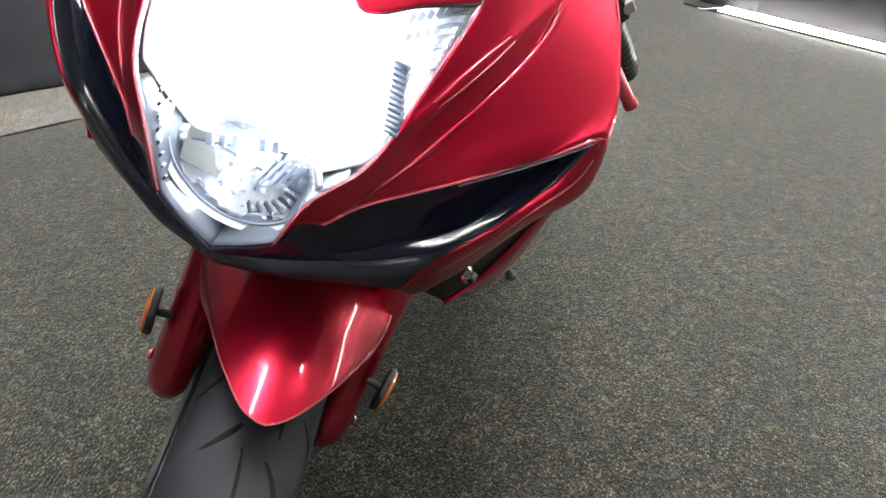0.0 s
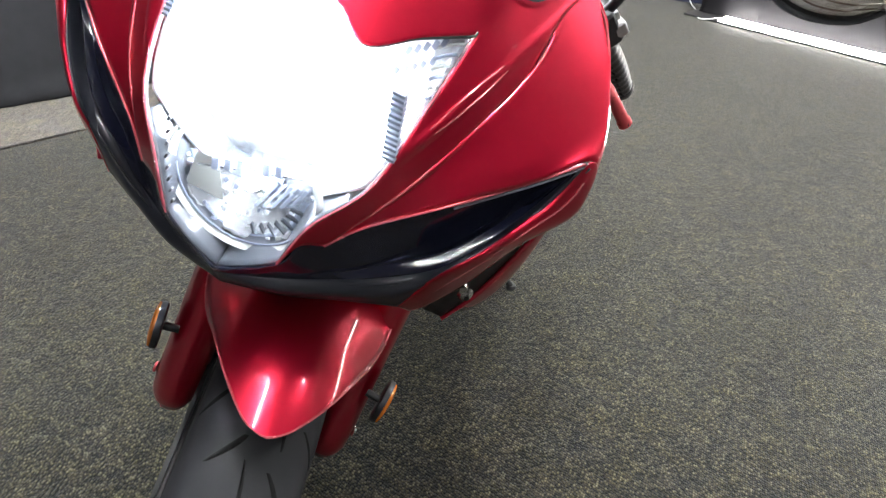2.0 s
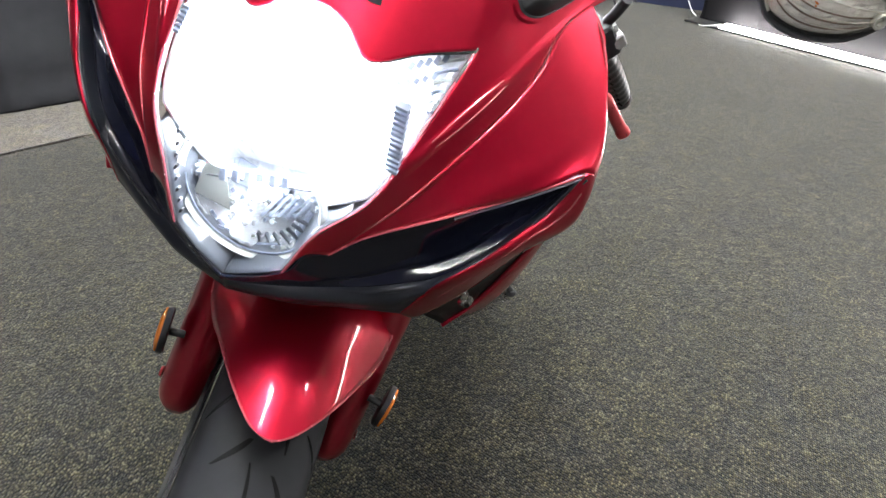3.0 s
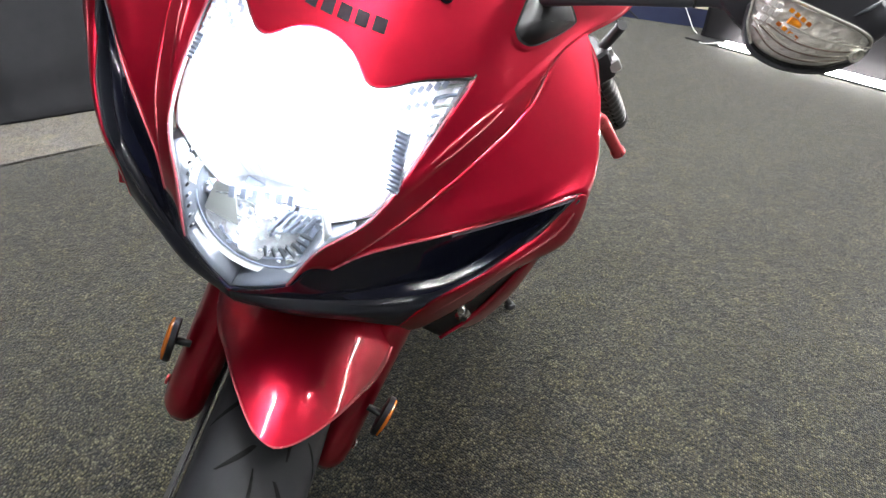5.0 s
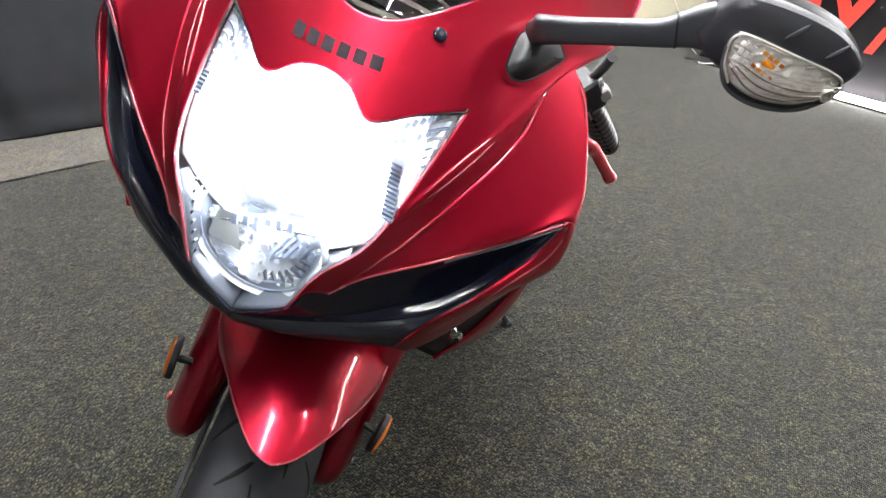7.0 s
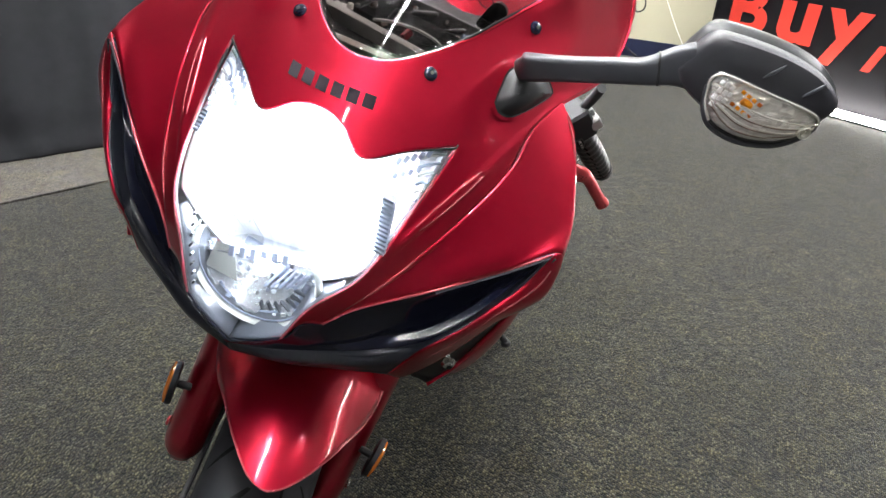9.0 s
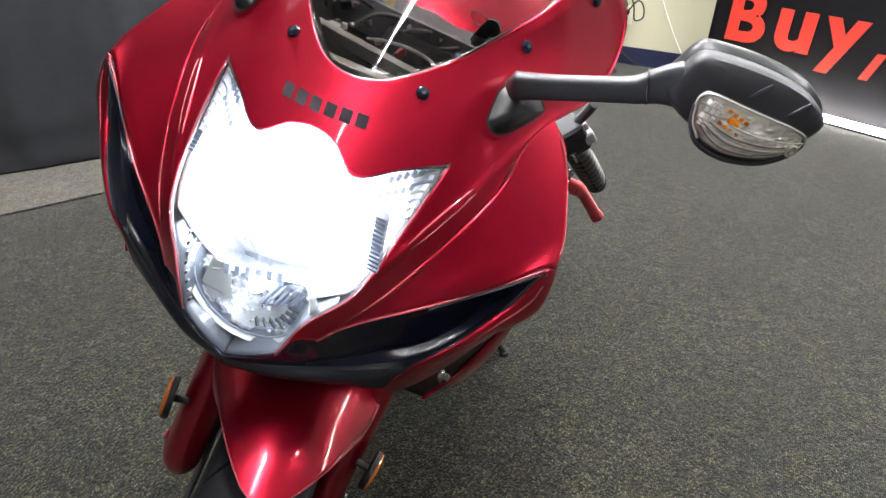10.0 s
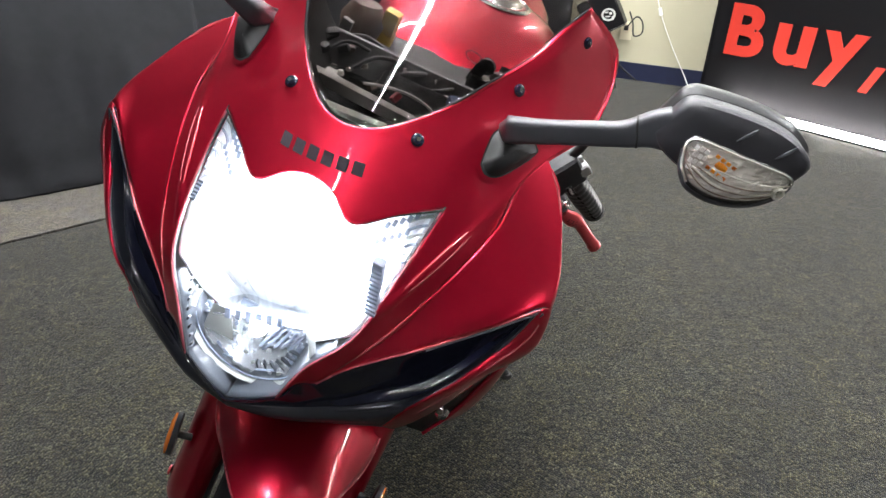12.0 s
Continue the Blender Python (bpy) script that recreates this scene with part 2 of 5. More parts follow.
def coons(bottom, top, left, right, n=20, m=20, bulge=(0, 0, 0), power=1.0):
    """A smooth sheet between four edge curves, pushed out by bulge in its middle. bottom and top run from left to right."""
    ready = lambda c, k: c if len(c) == k + 1 and isinstance(c[0], Vector) else spline(c, k)
    B, T, Lc, Rc = ready(bottom, n), ready(top, n), ready(left, m), ready(right, m)
    bl = Vector(bulge)
    rows = []
    for j in range(m + 1):
        s = j / m
        row = []
        for i in range(n + 1):
            t = i / n
            p = (1 - s) * B[i] + s * T[i] + (1 - t) * Lc[j] + t * Rc[j]
            p -= (1 - s) * ((1 - t) * B[0] + t * B[n]) + s * ((1 - t) * T[0] + t * T[n])
            row.append(p + bl * (16 * s * (1 - s) * t * (1 - t)) ** power)
        rows.append(row)
    return rows


def shell(name, rows, material, parent, thick=0.003, label="", m=None, merge=True):
    """A moulded sheet with real thickness."""
    bm = grid_bm(rows)
    if merge:
        bmesh.ops.remove_doubles(bm, verts=bm.verts, dist=1e-5)
    ob = part(name, bm, material, parent, label, m=m)
    mod = ob.modifiers.new("thickness", "SOLIDIFY")
    mod.thickness, mod.offset = thick, 0.0
    return ob


def tube_bm(pts, radius, seg=10, n=24, bm=None, taper=None, flat=1.0, cap=True):
    """A round bar along a smooth curve."""
    c = spline(pts, n)
    bm = bm or bmesh.new()
    rows, ref = [], Vector((0, 0, 1))
    for i, p in enumerate(c):
        d = (c[min(n, i + 1)] - c[max(0, i - 1)]).normalized()
        if abs(d.dot(ref)) > 0.95:
            ref = Vector((1, 0, 0))
        a = d.cross(ref).normalized()
        b = a.cross(d)
        ref = b
        r = radius * (taper(i / n) if taper else 1)
        rows.append([p + a * r * math.cos(2 * math.pi * k / seg) + b * r * flat * math.sin(2 * math.pi * k / seg) for k in range(seg)])
    grid_bm(rows, bm, closed=True)
    if cap:
        bm.verts.ensure_lookup_table()
        bm.faces.new([bm.verts[len(bm.verts) - len(rows) * seg + k] for k in range(seg)])
        bm.faces.new([bm.verts[len(bm.verts) - seg + k] for k in range(seg)])
    return bm


def lathe_bm(profile, seg=32, axis="Z", bm=None, closed=False):
    """profile: (radius, height) turned about an axis."""
    bm = bm or bmesh.new()
    rows = []
    for r, h in profile:
        row = []
        for k in range(seg):
            a = 2 * math.pi * k / seg
            x, y = r * math.cos(a), r * math.sin(a)
            row.append({"Z": (x, y, h), "X": (h, x, y), "Y": (x, h, y)}[axis])
        rows.append(row)
    grid_bm(rows, bm, closed=True)
    bmesh.ops.remove_doubles(bm, verts=bm.verts, dist=1e-6)
    return bm


def box_bm(sx, sy, sz, bevel=0.0, at=(0, 0, 0), seg=2, bm=None):
    own = bmesh.new()
    bmesh.ops.create_cube(own, size=1, matrix=Matrix.Translation(at) @ Matrix.Diagonal((sx, sy, sz, 1)))
    if bevel:
        bmesh.ops.bevel(own, geom=own.edges[:], offset=bevel, segments=seg, affect="EDGES", profile=0.7)
    return own


def letters(text, size, depth, material, parent, m, name="lettering", bold=0.0, shear=0.0, label=""):
    """Words in the built-in font, as a mesh."""
    cu = bpy.data.curves.new(name, "FONT")
    cu.body, cu.size, cu.extrude, cu.offset, cu.shear = text, size, depth, bold, shear
    cu.align_x, cu.align_y = "CENTER", "CENTER"
    tmp = bpy.data.objects.new(name, cu)
    me = bpy.data.meshes.new_from_object(tmp)
    bpy.data.objects.remove(tmp)
    bpy.data.curves.remove(cu)
    me.materials.clear()
    me.materials.append(material)
    ob = new(name, me)
    ob.parent = parent
    ob.matrix_basis = m
    if label:
        tagged(ob, label)
    return ob


# ---- the room ----
def quad_bm(a, b, c, d, n=1, m=1):
    a, b, c, d = Vector(a), Vector(b), Vector(c), Vector(d)
    return grid_bm([[a.lerp(b, i / n).lerp(d.lerp(c, i / n), j / m) for i in range(n + 1)] for j in range(m + 1)])


def slab(name, a, b, height, thick, material, base=0.0, kind="structure", label="", category=""):
    """An upright wall from a to b, its visible face on the line, thick away to its left."""
    a, b = Vector((*a, base)), Vector((*b, base))
    d = (b - a).normalized()
    nrm = Vector((-d.y, d.x, 0)) * thick
    bm = bmesh.new()
    v = [bm.verts.new(p) for p in (a, b, b + nrm, a + nrm)]
    f = bm.faces.new(v)
    r = bmesh.ops.extrude_face_region(bm, geom=[f])
    bmesh.ops.translate(bm, verts=[e for e in r["geom"] if isinstance(e, bmesh.types.BMVert)], vec=(0, 0, height))
    ob = part(name, bm, material, smooth=False)
    return tagged(ob, label, category, kind=kind)


tagged(part("floor", quad_bm((-6, -4, 0), (6, -4, 0), (6, 8, 0), (-6, 8, 0)), CARPET), "grey-olive flecked loop-pile showroom carpet", "carpet", kind="structure")

# second carpet piece past the seam, laid edge to edge a little proud
SEAM_A, SEAM_B = Vector((-1.482, 1.954, 0)), Vector((-1.225, 2.177, 0))
sd = (SEAM_B - SEAM_A).normalized()
sn = Vector((-sd.y, sd.x, 0))


def seam_edge(t):
    p = SEAM_A + sd * t + sn * 0.006 * noise.noise(Vector((t * 14, 3, 0)))
    return Vector((p.x, p.y, 0.005))


rows = [[seam_edge(-3 + 0.02 * i) + sn * w + Vector((0, 0, -0.005 if k == 0 else 0)) for i in range(250)] for k, w in enumerate((0.0, 0.004, 0.8))]
tagged(part("floor_strip", grid_bm(rows), CARPET_B), "grey-brown carpet strip with a ragged seam", "carpet", kind="structure")

# frayed gap where the two carpet pieces meet
frayed = bmesh.new()
for i in range(110):
    t0, t1 = -1.6 + 0.03 * i, -1.6 + 0.03 * i + 0.031
    w0, w1 = [max(0.0, 0.0045 + 0.007 * noise.noise(Vector((t * 9, 8, 0)))) for t in (t0, t1)]
    if w0 + w1 > 0.0015:
        a, b = seam_edge(t0), seam_edge(t1)
        frayed.faces.new([frayed.verts.new(p + Vector((0, 0, 0.0015))) for p in (a - sn * w0, b - sn * w1, b + sn * w1 * 0.6, a + sn * w0 * 0.6)])
tagged(part("carpet_seam", frayed, SEAM, smooth=False), "dark frayed gap between two carpet pieces", "carpet seam", kind="structure")

CEILING = 2.6
tagged(part("ceiling", box_bm(12, 12, 0.1, at=(0, 2, CEILING + 0.05)), CEIL, smooth=False), "unseen board ceiling, toned dark against bounce light", "ceiling", kind="structure")
wd = Vector((0.92, -0.385, 0)).normalized()
wall_at = Vector((1.25, 4.63, 0))
wa, wb = wall_at - wd * 0.55, wall_at + wd * 4.6
slab("wall_east", wa.xy, wb.xy, CEILING, 0.12, WALL, label="plain cream painted wall", category="wall")
slab("baseboard", wa.xy + Vector((wd.y, -wd.x)) * 0.012, wb.xy + Vector((wd.y, -wd.x)) * 0.012, 0.115, 0.01, BASE, label="dark navy vinyl cove base", category="baseboard")
slab("wall_back", (-6, 6.3), (wa.x, wa.y + 0.02), CEILING, 0.12, PLAIN, label="plain wall behind the drapes", category="wall")
slab("wall_west", (-6, -4), (-6, 6.3), CEILING, 0.12, PLAIN, label="plain wall", category="wall")
slab("wall_south", (6, -4), (-6, -4), CEILING, 0.12, PLAIN, label="plain wall", category="wall")
slab("wall_side", wb.xy, (6, -4), CEILING, 0.12, PLAIN, label="plain wall", category="wall")


def drape(a, b, height, label, folds=14, depth=0.02):
    """A hanging cloth with folds that deepen towards its hem."""
    a, b = Vector((*a, 0)), Vector((*b, 0))
    d = (b - a).normalized()
    nrm = Vector((-d.y, d.x, 0))
    n, m, run = folds * 8, 24, (b - a).length
    rows = []
    for j in range(m + 1):
        z = 0.008 + (height - 0.008) * (j / m) ** 1.8
        row = []
        for i in range(n + 1):
            s = run * i / n
            off = depth * (1.1 - 0.6 * j / m) * (noise.noise(Vector((s * 4.0, j * 0.12, 7))) + 0.45 * noise.noise(Vector((s * 11.0, j * 0.2, 2))))
            off += 0.01 * math.exp(-((z - 0.1) / 0.03) ** 2)
            row.append(a + d * s + nrm * off + Vector((0, 0, z)))
        rows.append(row)
    ob = shell("curtain", rows, CURTAIN, None, 0.004)
    return tagged(ob, label, "curtain", "black drapes")


drape((-3.7, 0.85), (-1.0, 2.762), 2.5, "charcoal cloth drape hanging to the carpet", 22)
drape((-1.5, 3.3), (0.8, 4.62), 2.5, "black cloth drape in the shade behind the motorcycle", 18)

# banner on its lit base
b0 = Vector((1.49, 4.15, 0))
bd = Vector((0.69, -0.724, 0)).normalized()
bn = Vector((bd.y, -bd.x, 0))  # towards the room
yaw = math.degrees(math.atan2(bd.y, bd.x))
stand = thing("banner_stand", pose(b0.x, b0.y, 0, 0, 0, yaw), "black vinyl banner with red print on a lit aluminium base", "banner")
# local: x along the banner, -y towards the room
part("base_plate", box_bm(3.2, 0.24, 0.012, 0.003, (1.6, 0.12, 0.006)), DARK, stand, "dark flat base plate")
part("front_rail", box_bm(2.9, 0.012, 0.014, 0.003, (1.67, 0.006, 0.019)), STRIP_SOFT, stand, "glowing white front diffuser")
part("rail_cap", box_bm(2.9, 0.006, 0.014, 0.001, (1.67, 0.0165, 0.0235)), SEAL, stand, "thin dark cap strip")
part("tray", box_bm(2.9, 0.075, 0.006, 0.002, (1.67, 0.058, 0.0155)), DARK, stand, "grey tray of the base")
part("light_strip", box_bm(2.88, 0.032, 0.01, 0.003, (1.67, 0.062, 0.0245)), STRIP, stand, "lit white LED strip")
rows = []
for j in range(41):
    z = 0.016 + 1.6 * (j / 40) ** 1.4
    row = []
    for i in range(101):
        x = 0.04 + 3.0 * i / 100
        ripple = 0.014 * noise.noise(Vector((x * 3, z * 3, 1))) * max(0, 1.2 - z) + 0.003 * noise.noise(Vector((x * 9, z * 14, 4))) * max(0, 0.5 - z) * 2 - 0.004 * math.exp(-((x - 0.31 + 0.05 * z) / 0.008) ** 2)
        crease = -0.012 * math.exp(-((x - 0.4 - 0.1 * z) / 0.018) ** 2) * max(0, 0.35 - z) * 4
        kick = -0.028 * math.exp(-z / 0.025)
        row.append((x, 0.12 + ripple + crease + kick, z))
    rows.append(row)
shell("sheet", rows, BANNER, stand, 0.002, "black vinyl sheet")
for ch, x0, x1, z0, z1 in (("B", .15, .372, .305, .595), ("u", .435, .64, .305, .525), ("y", .685, .905, .235, .525)):
    ob = letters(ch, 0.42, 0.002, PRINT, stand, Matrix.Identity(4), "letter", 0.014, 0, "bold red printed letter")
    co = np.array([v.co for v in ob.data.vertices])
    lo, hi = co.min(0), co.max(0)
    ob.matrix_basis = Matrix.Translation((x0, .103, z0)) @ pose(0, 0, 0, 90) @ Matrix.Diagonal(((x1 - x0) / (hi[0] - lo[0]), (z1 - z0) / (hi[1] - lo[1]), 1, 1)) @ Matrix.Translation((-lo[0], -lo[1], 0))

# the comma is a slanted slab
part("letter", grid_bm([[(x + k * 0.052, .1, .245 + .14 * k) for x in (.925, .9475, .97)] for k in (0, 0.5, 1)]), PRINT, stand, "slanted red printed comma", smooth=False)


def ceiling_tube(a, b, radius=0.02):
    a, b = Vector(a), Vector(b)
    d = b - a
    ang = math.degrees(math.atan2(d.y, d.x))
    t = thing("ceiling_light", pose(*((a + b) / 2), 0, 0, ang), "unseen long bare tube light under the ceiling", "ceiling light", "ceiling tube lights")
    part("housing", box_bm(d.length, 0.07, 0.04, 0.008, (0, 0, 0.03)), WHITE, t)
    part("tube", tube_bm([(-d.length / 2, 0, 0), (0, 0, 0), (d.length / 2, 0, 0)], radius, 12, 2), TUBE, t, "lit white tube")
    return t


TZ = CEILING - 0.05
# Tubes starting at y 2.0, 2.7 and 2.9 are added for fill and shadow.
for a, b, r in (((0.15, -3.2), (0.215, -1.1), .0022), ((0.22, -1.05), (0.238, -0.32), .0025), ((0.25, 0.02), (0.28, 0.41), .0045), ((0.285, 0.416), (0.34, 1.1), .014), ((-0.15, 1.12), (0.32, 1.12), .012), ((-0.9, 2.0), (0.1, 2.1), .018), ((0.1, 2.7), (0.8, 3.3), .014),
                ((2.8, 1.2), (3.1, 2.7), .013), ((1.6, 2.9), (2.1, 4.2), .011)):
    ceiling_tube((*a, TZ), (*b, TZ), r)

# ---- the motorcycle ----
from mathutils.bvhtree import BVHTree

# local axes: x to its left-hand side, y towards its tail, z up along its lean
BIKE = pose(-0.3476, 0.5549, 0.0011, 0, 18.78, -13.35)
bike = thing("motorcycle", BIKE, "candy red sport motorcycle, headlight lit, leaning on its stand", "motorcycle")

# edge curves of the left half
LAMP_SIDE = [(0.0, 0.0018, 0.7222), (0.0500, 0.0052, 0.755), (0.0666, 0.0085, 0.8031), (0.0965, 0.035, 0.8423), (0.1099, 0.0782, 0.8994), (0.1184, 0.1324, 0.9505)]
LAMP_TOP = [(0.0, 0.0866, 0.9507), (0.0235, 0.0835, 0.9455), (0.0501, 0.0746, 0.9297), (0.0833, 0.1015, 0.9421), (0.1184, 0.1324, 0.9505)]
# straight along the chin of the lamp, then a corner
LAMP_EDGE = [LAMP_SIDE[0], (0.017, 0.002, 0.7336), (0.034, 0.003, 0.7446), (0.0475, 0.005, 0.7533), (0.0525, 0.005, 0.7595), (0.058, 0.006, 0.777)] + LAMP_SIDE[2:]
SPLIT = [(0.0803, 0.017, 0.7852), (0.1256, 0.0592, 0.8514), (0.1712, 0.1579, 0.9302), (0.1763, 0.2117, 0.9725), (0.192, 0.255, 0.9936)]
DUCT_TOP = [(0.0500, 0.0052, 0.755), (0.0627, 0.0067, 0.7815), (0.0803, 0.017, 0.7852), (0.1043, 0.033, 0.8082), (0.162, 0.0698, 0.8409), (0.2126, 0.115, 0.8645), (0.2488, 0.1405, 0.8898)]
CREASE = [(0.0389, 0.0162, 0.7243), (0.0892, 0.042, 0.7305), (0.1317, 0.067, 0.738), (0.1822, 0.0915, 0.766), (0.2201, 0.1255, 0.8184), (0.2488, 0.1405, 0.8898)]
CHIN = [(0.0, 0.0232, 0.6903), (0.0555, 0.0313, 0.6989), (0.0997, 0.0483, 0.705), (0.152, 0.081, 0.6997)]
BLACK_LOW = [(0.152, 0.081, 0.6997), (0.1651, 0.074, 0.74), (0.1775, 0.0655, 0.774), (0.2075, 0.0905, 0.8065), (0.2342, 0.1265, 0.8425), (0.2502, 0.1425, 0.8885)]
LIP = [(0.152, 0.083, 0.6985), (0.1697, 0.1035, 0.6865), (0.1986, 0.1024, 0.7384), (0.2285, 0.1159, 0.7991), (0.2610, 0.1424, 0.8342), (0.2636, 0.1479, 0.8641), (0.2598, 0.152, 0.886)]
OUT = [(0.2598, 0.152, 0.886), (0.2575, 0.174, 0.9025), (0.2485, 0.2005, 0.923), (0.2198, 0.236, 0.970), SPLIT[-1]]
BELLY_TOP = [(0.1988, 0.1302, 0.6635), (0.2195, 0.1494, 0.6974), (0.2402, 0.1667, 0.7645), (0.2525, 0.1793, 0.8209)]
BELLY_LOW = [(0.2072, 0.1782, 0.6315), (0.2354, 0.1975, 0.6535), (0.2513, 0.2098, 0.6997), (0.2544, 0.2166, 0.7656)]
SCREEN_EDGE = [(0.0, 0.1285, 0.9924), (0.0277, 0.1359, 0.9969), (0.0551, 0.1591, 1.0112), (0.0824, 0.1936, 1.0313), (0.0996, 0.2227, 1.0494), (0.1282, 0.2743, 1.0795), (0.1435, 0.3076, 1.1079), (0.1639, 0.3405, 1.1404)]
COWL_BACK = SPLIT[2:] + [(0.222, 0.3234, 1.0185), (0.2271, 0.3843, 1.0582), (0.2129, 0.4108, 1.0988), (0.1639, 0.3405, 1.1404)]
BRIDGE = [(0.1184, 0.1324, 0.9505), (0.1446, 0.145, 0.944), SPLIT[2]]
NOSE = (0.03922, 0.16095, 0.10954, -0.06697, 0.1374, 0.00956, 0.07734, -0.01632, -0.0412, -0.01108, -0.02297, 0.01306, 0.00047)


def nose(x, z):
    """How far back the smooth nose lies, by its place across and up."""
    q, v = (x * 5) ** 2, (z - 0.9) * 5
    return sum(c * b for c, b in zip(NOSE, (1, v, v * v, v ** 3, q, q * v, q * v * v, q * q, v ** 4, q * v ** 3, q * q * v, q * q * v * v, q ** 3)))


LAMP_MID = [(0, nose(0, z), z) for z in (.7222, .78, .85, .91, .9507)]


def ridge(x, z):
    """The pressed ridge that runs up beside the lamp."""
    a, b, p = Vector((.098, .852)), Vector((.182, .982)), Vector((abs(x), z))
    d = b - a
    t = (p - a).dot(d) / d.length_squared
    w = max(0, min(1, t * 5)) * max(0, min(1, (1.15 - t) * 4))
    off = (p.x - a.x) * d.y / d.length - (p.y - a.y) * d.x / d.length
    return -w * 0.0024 * math.exp(-(off / 0.004) ** 4)


def on_nose(bottom, top, left, right, n, m, bulge=(0, 0, 0), ridged=True):
    """A sheet like coons() that keeps to the smooth nose between its edges."""
    rows = coons(bottom, top, left, right, n, m, bulge)
    return [[Vector((p.x, nose(p.x, p.z) + (ridge(p.x, p.z) if ridged else 0), p.z)) for p in r] for r in rows]


def rim(name, pts, radius, material, parent, n=40):
    return part(name, tube_bm(pts, radius, 6, n), material, parent)


# nose and upper cowl, one moulding from side to side
def both(c):
    return flip(c[::-1]) + list(c[1:])


bridge = spline(BRIDGE, 18)
low = [Vector((-p.x, p.y, p.z)) for p in bridge[::-1]] + spline(both(LAMP_TOP), 54)[1:] + bridge[1:]
high = spline(both(SCREEN_EDGE), 90)
right = spline(COWL_BACK, 40)
cowl_rows = []
for j in range(41):
    row = []
    for i in range(91):
        p = low[i].lerp(high[i], j / 40)
        # near the sides the sheet follows the rear edges
        for near, sign in ((i / 90, -1), (1 - i / 90, 1)):
            f = max(0, 1 - near / 0.3) ** 2
            d = right[j] - right[0].lerp(right[40], j / 40)
            p += Vector((sign * d.x, d.y, d.z)) * f
        row.append(Vector((p.x, nose(p.x, p.z) + ridge(p.x, p.z), p.z)))
    cowl_rows.append(row)
for j, r in enumerate(cowl_rows):
    # pressed crease that runs up beside the rear edge
    w = max(0, min(1, (j - 15) / 8)) * max(0, min(1, (40 - j) / 3))
    for i, p in enumerate(r):
        h = max(0, 1 - abs(abs(i - 45) - 36) / 9)
        p.y -= 0.006 * w * h
        p.x += math.copysign(0.005, i - 45) * w * h
cowl_bm = grid_bm(cowl_rows)
for side in (1, -1):
    s = (lambda c: c) if side == 1 else flip
    grid_bm(on_nose(s(DUCT_TOP[:3]), s(BRIDGE), s(LAMP_SIDE[1:]), s(SPLIT[:3]), 18, 36), cowl_bm)
bmesh.ops.remove_doubles(cowl_bm, verts=cowl_bm.verts, dist=2e-4)
bmesh.ops.recalc_face_normals(cowl_bm, faces=cowl_bm.faces)
cowl_bm.normal_update()
COWL = BVHTree.FromBMesh(cowl_bm)
cowl = part("upper_cowl", cowl_bm, RED, bike, "candy red upper cowl with a pressed ridge beside the lamp")
mod = cowl.modifiers.new("thickness", "SOLIDIFY")
mod.thickness, mod.offset = 0.003, 0.0

for side in (1, -1):
    # narrow raised rib along the pressed ridge
    ra, rb = Vector((.1165, .8806)), Vector((.1565, .9425))
    rd = (rb - ra).normalized()
    rows = []
    for i in range(41):
        t = i / 40
        c = ra.lerp(rb, t)
        high = 0.0064 * min(1, t * 5, (1 - t) * 5) ** 0.5
        row = []
        for k in range(13):
            off = 0.0058 * (k / 6 - 1) * (0.45 + 0.55 * min(1, t * 3, (1 - t) * 3))
            x, z = c.x + rd.y * off, c.y - rd.x * off
            row.append(Vector((side * x, nose(x, z) + 0.0006 - high * (1 - (k / 6 - 1) ** 4), z)))
        rows.append(row)
    rib = part("cowl_rib", grid_bm(rows), RED, bike, "raised red rib on the cowl")
    # paler lines paint a highlight along both flanks of the rib
    for k in (2, 10):
        part("rib_edge_glint", tube_bm([r[k] + Vector((0, -0.0002, 0)) for r in rows[3:38:4]], 0.0007, 6, 40), RED_GLINT, rib)

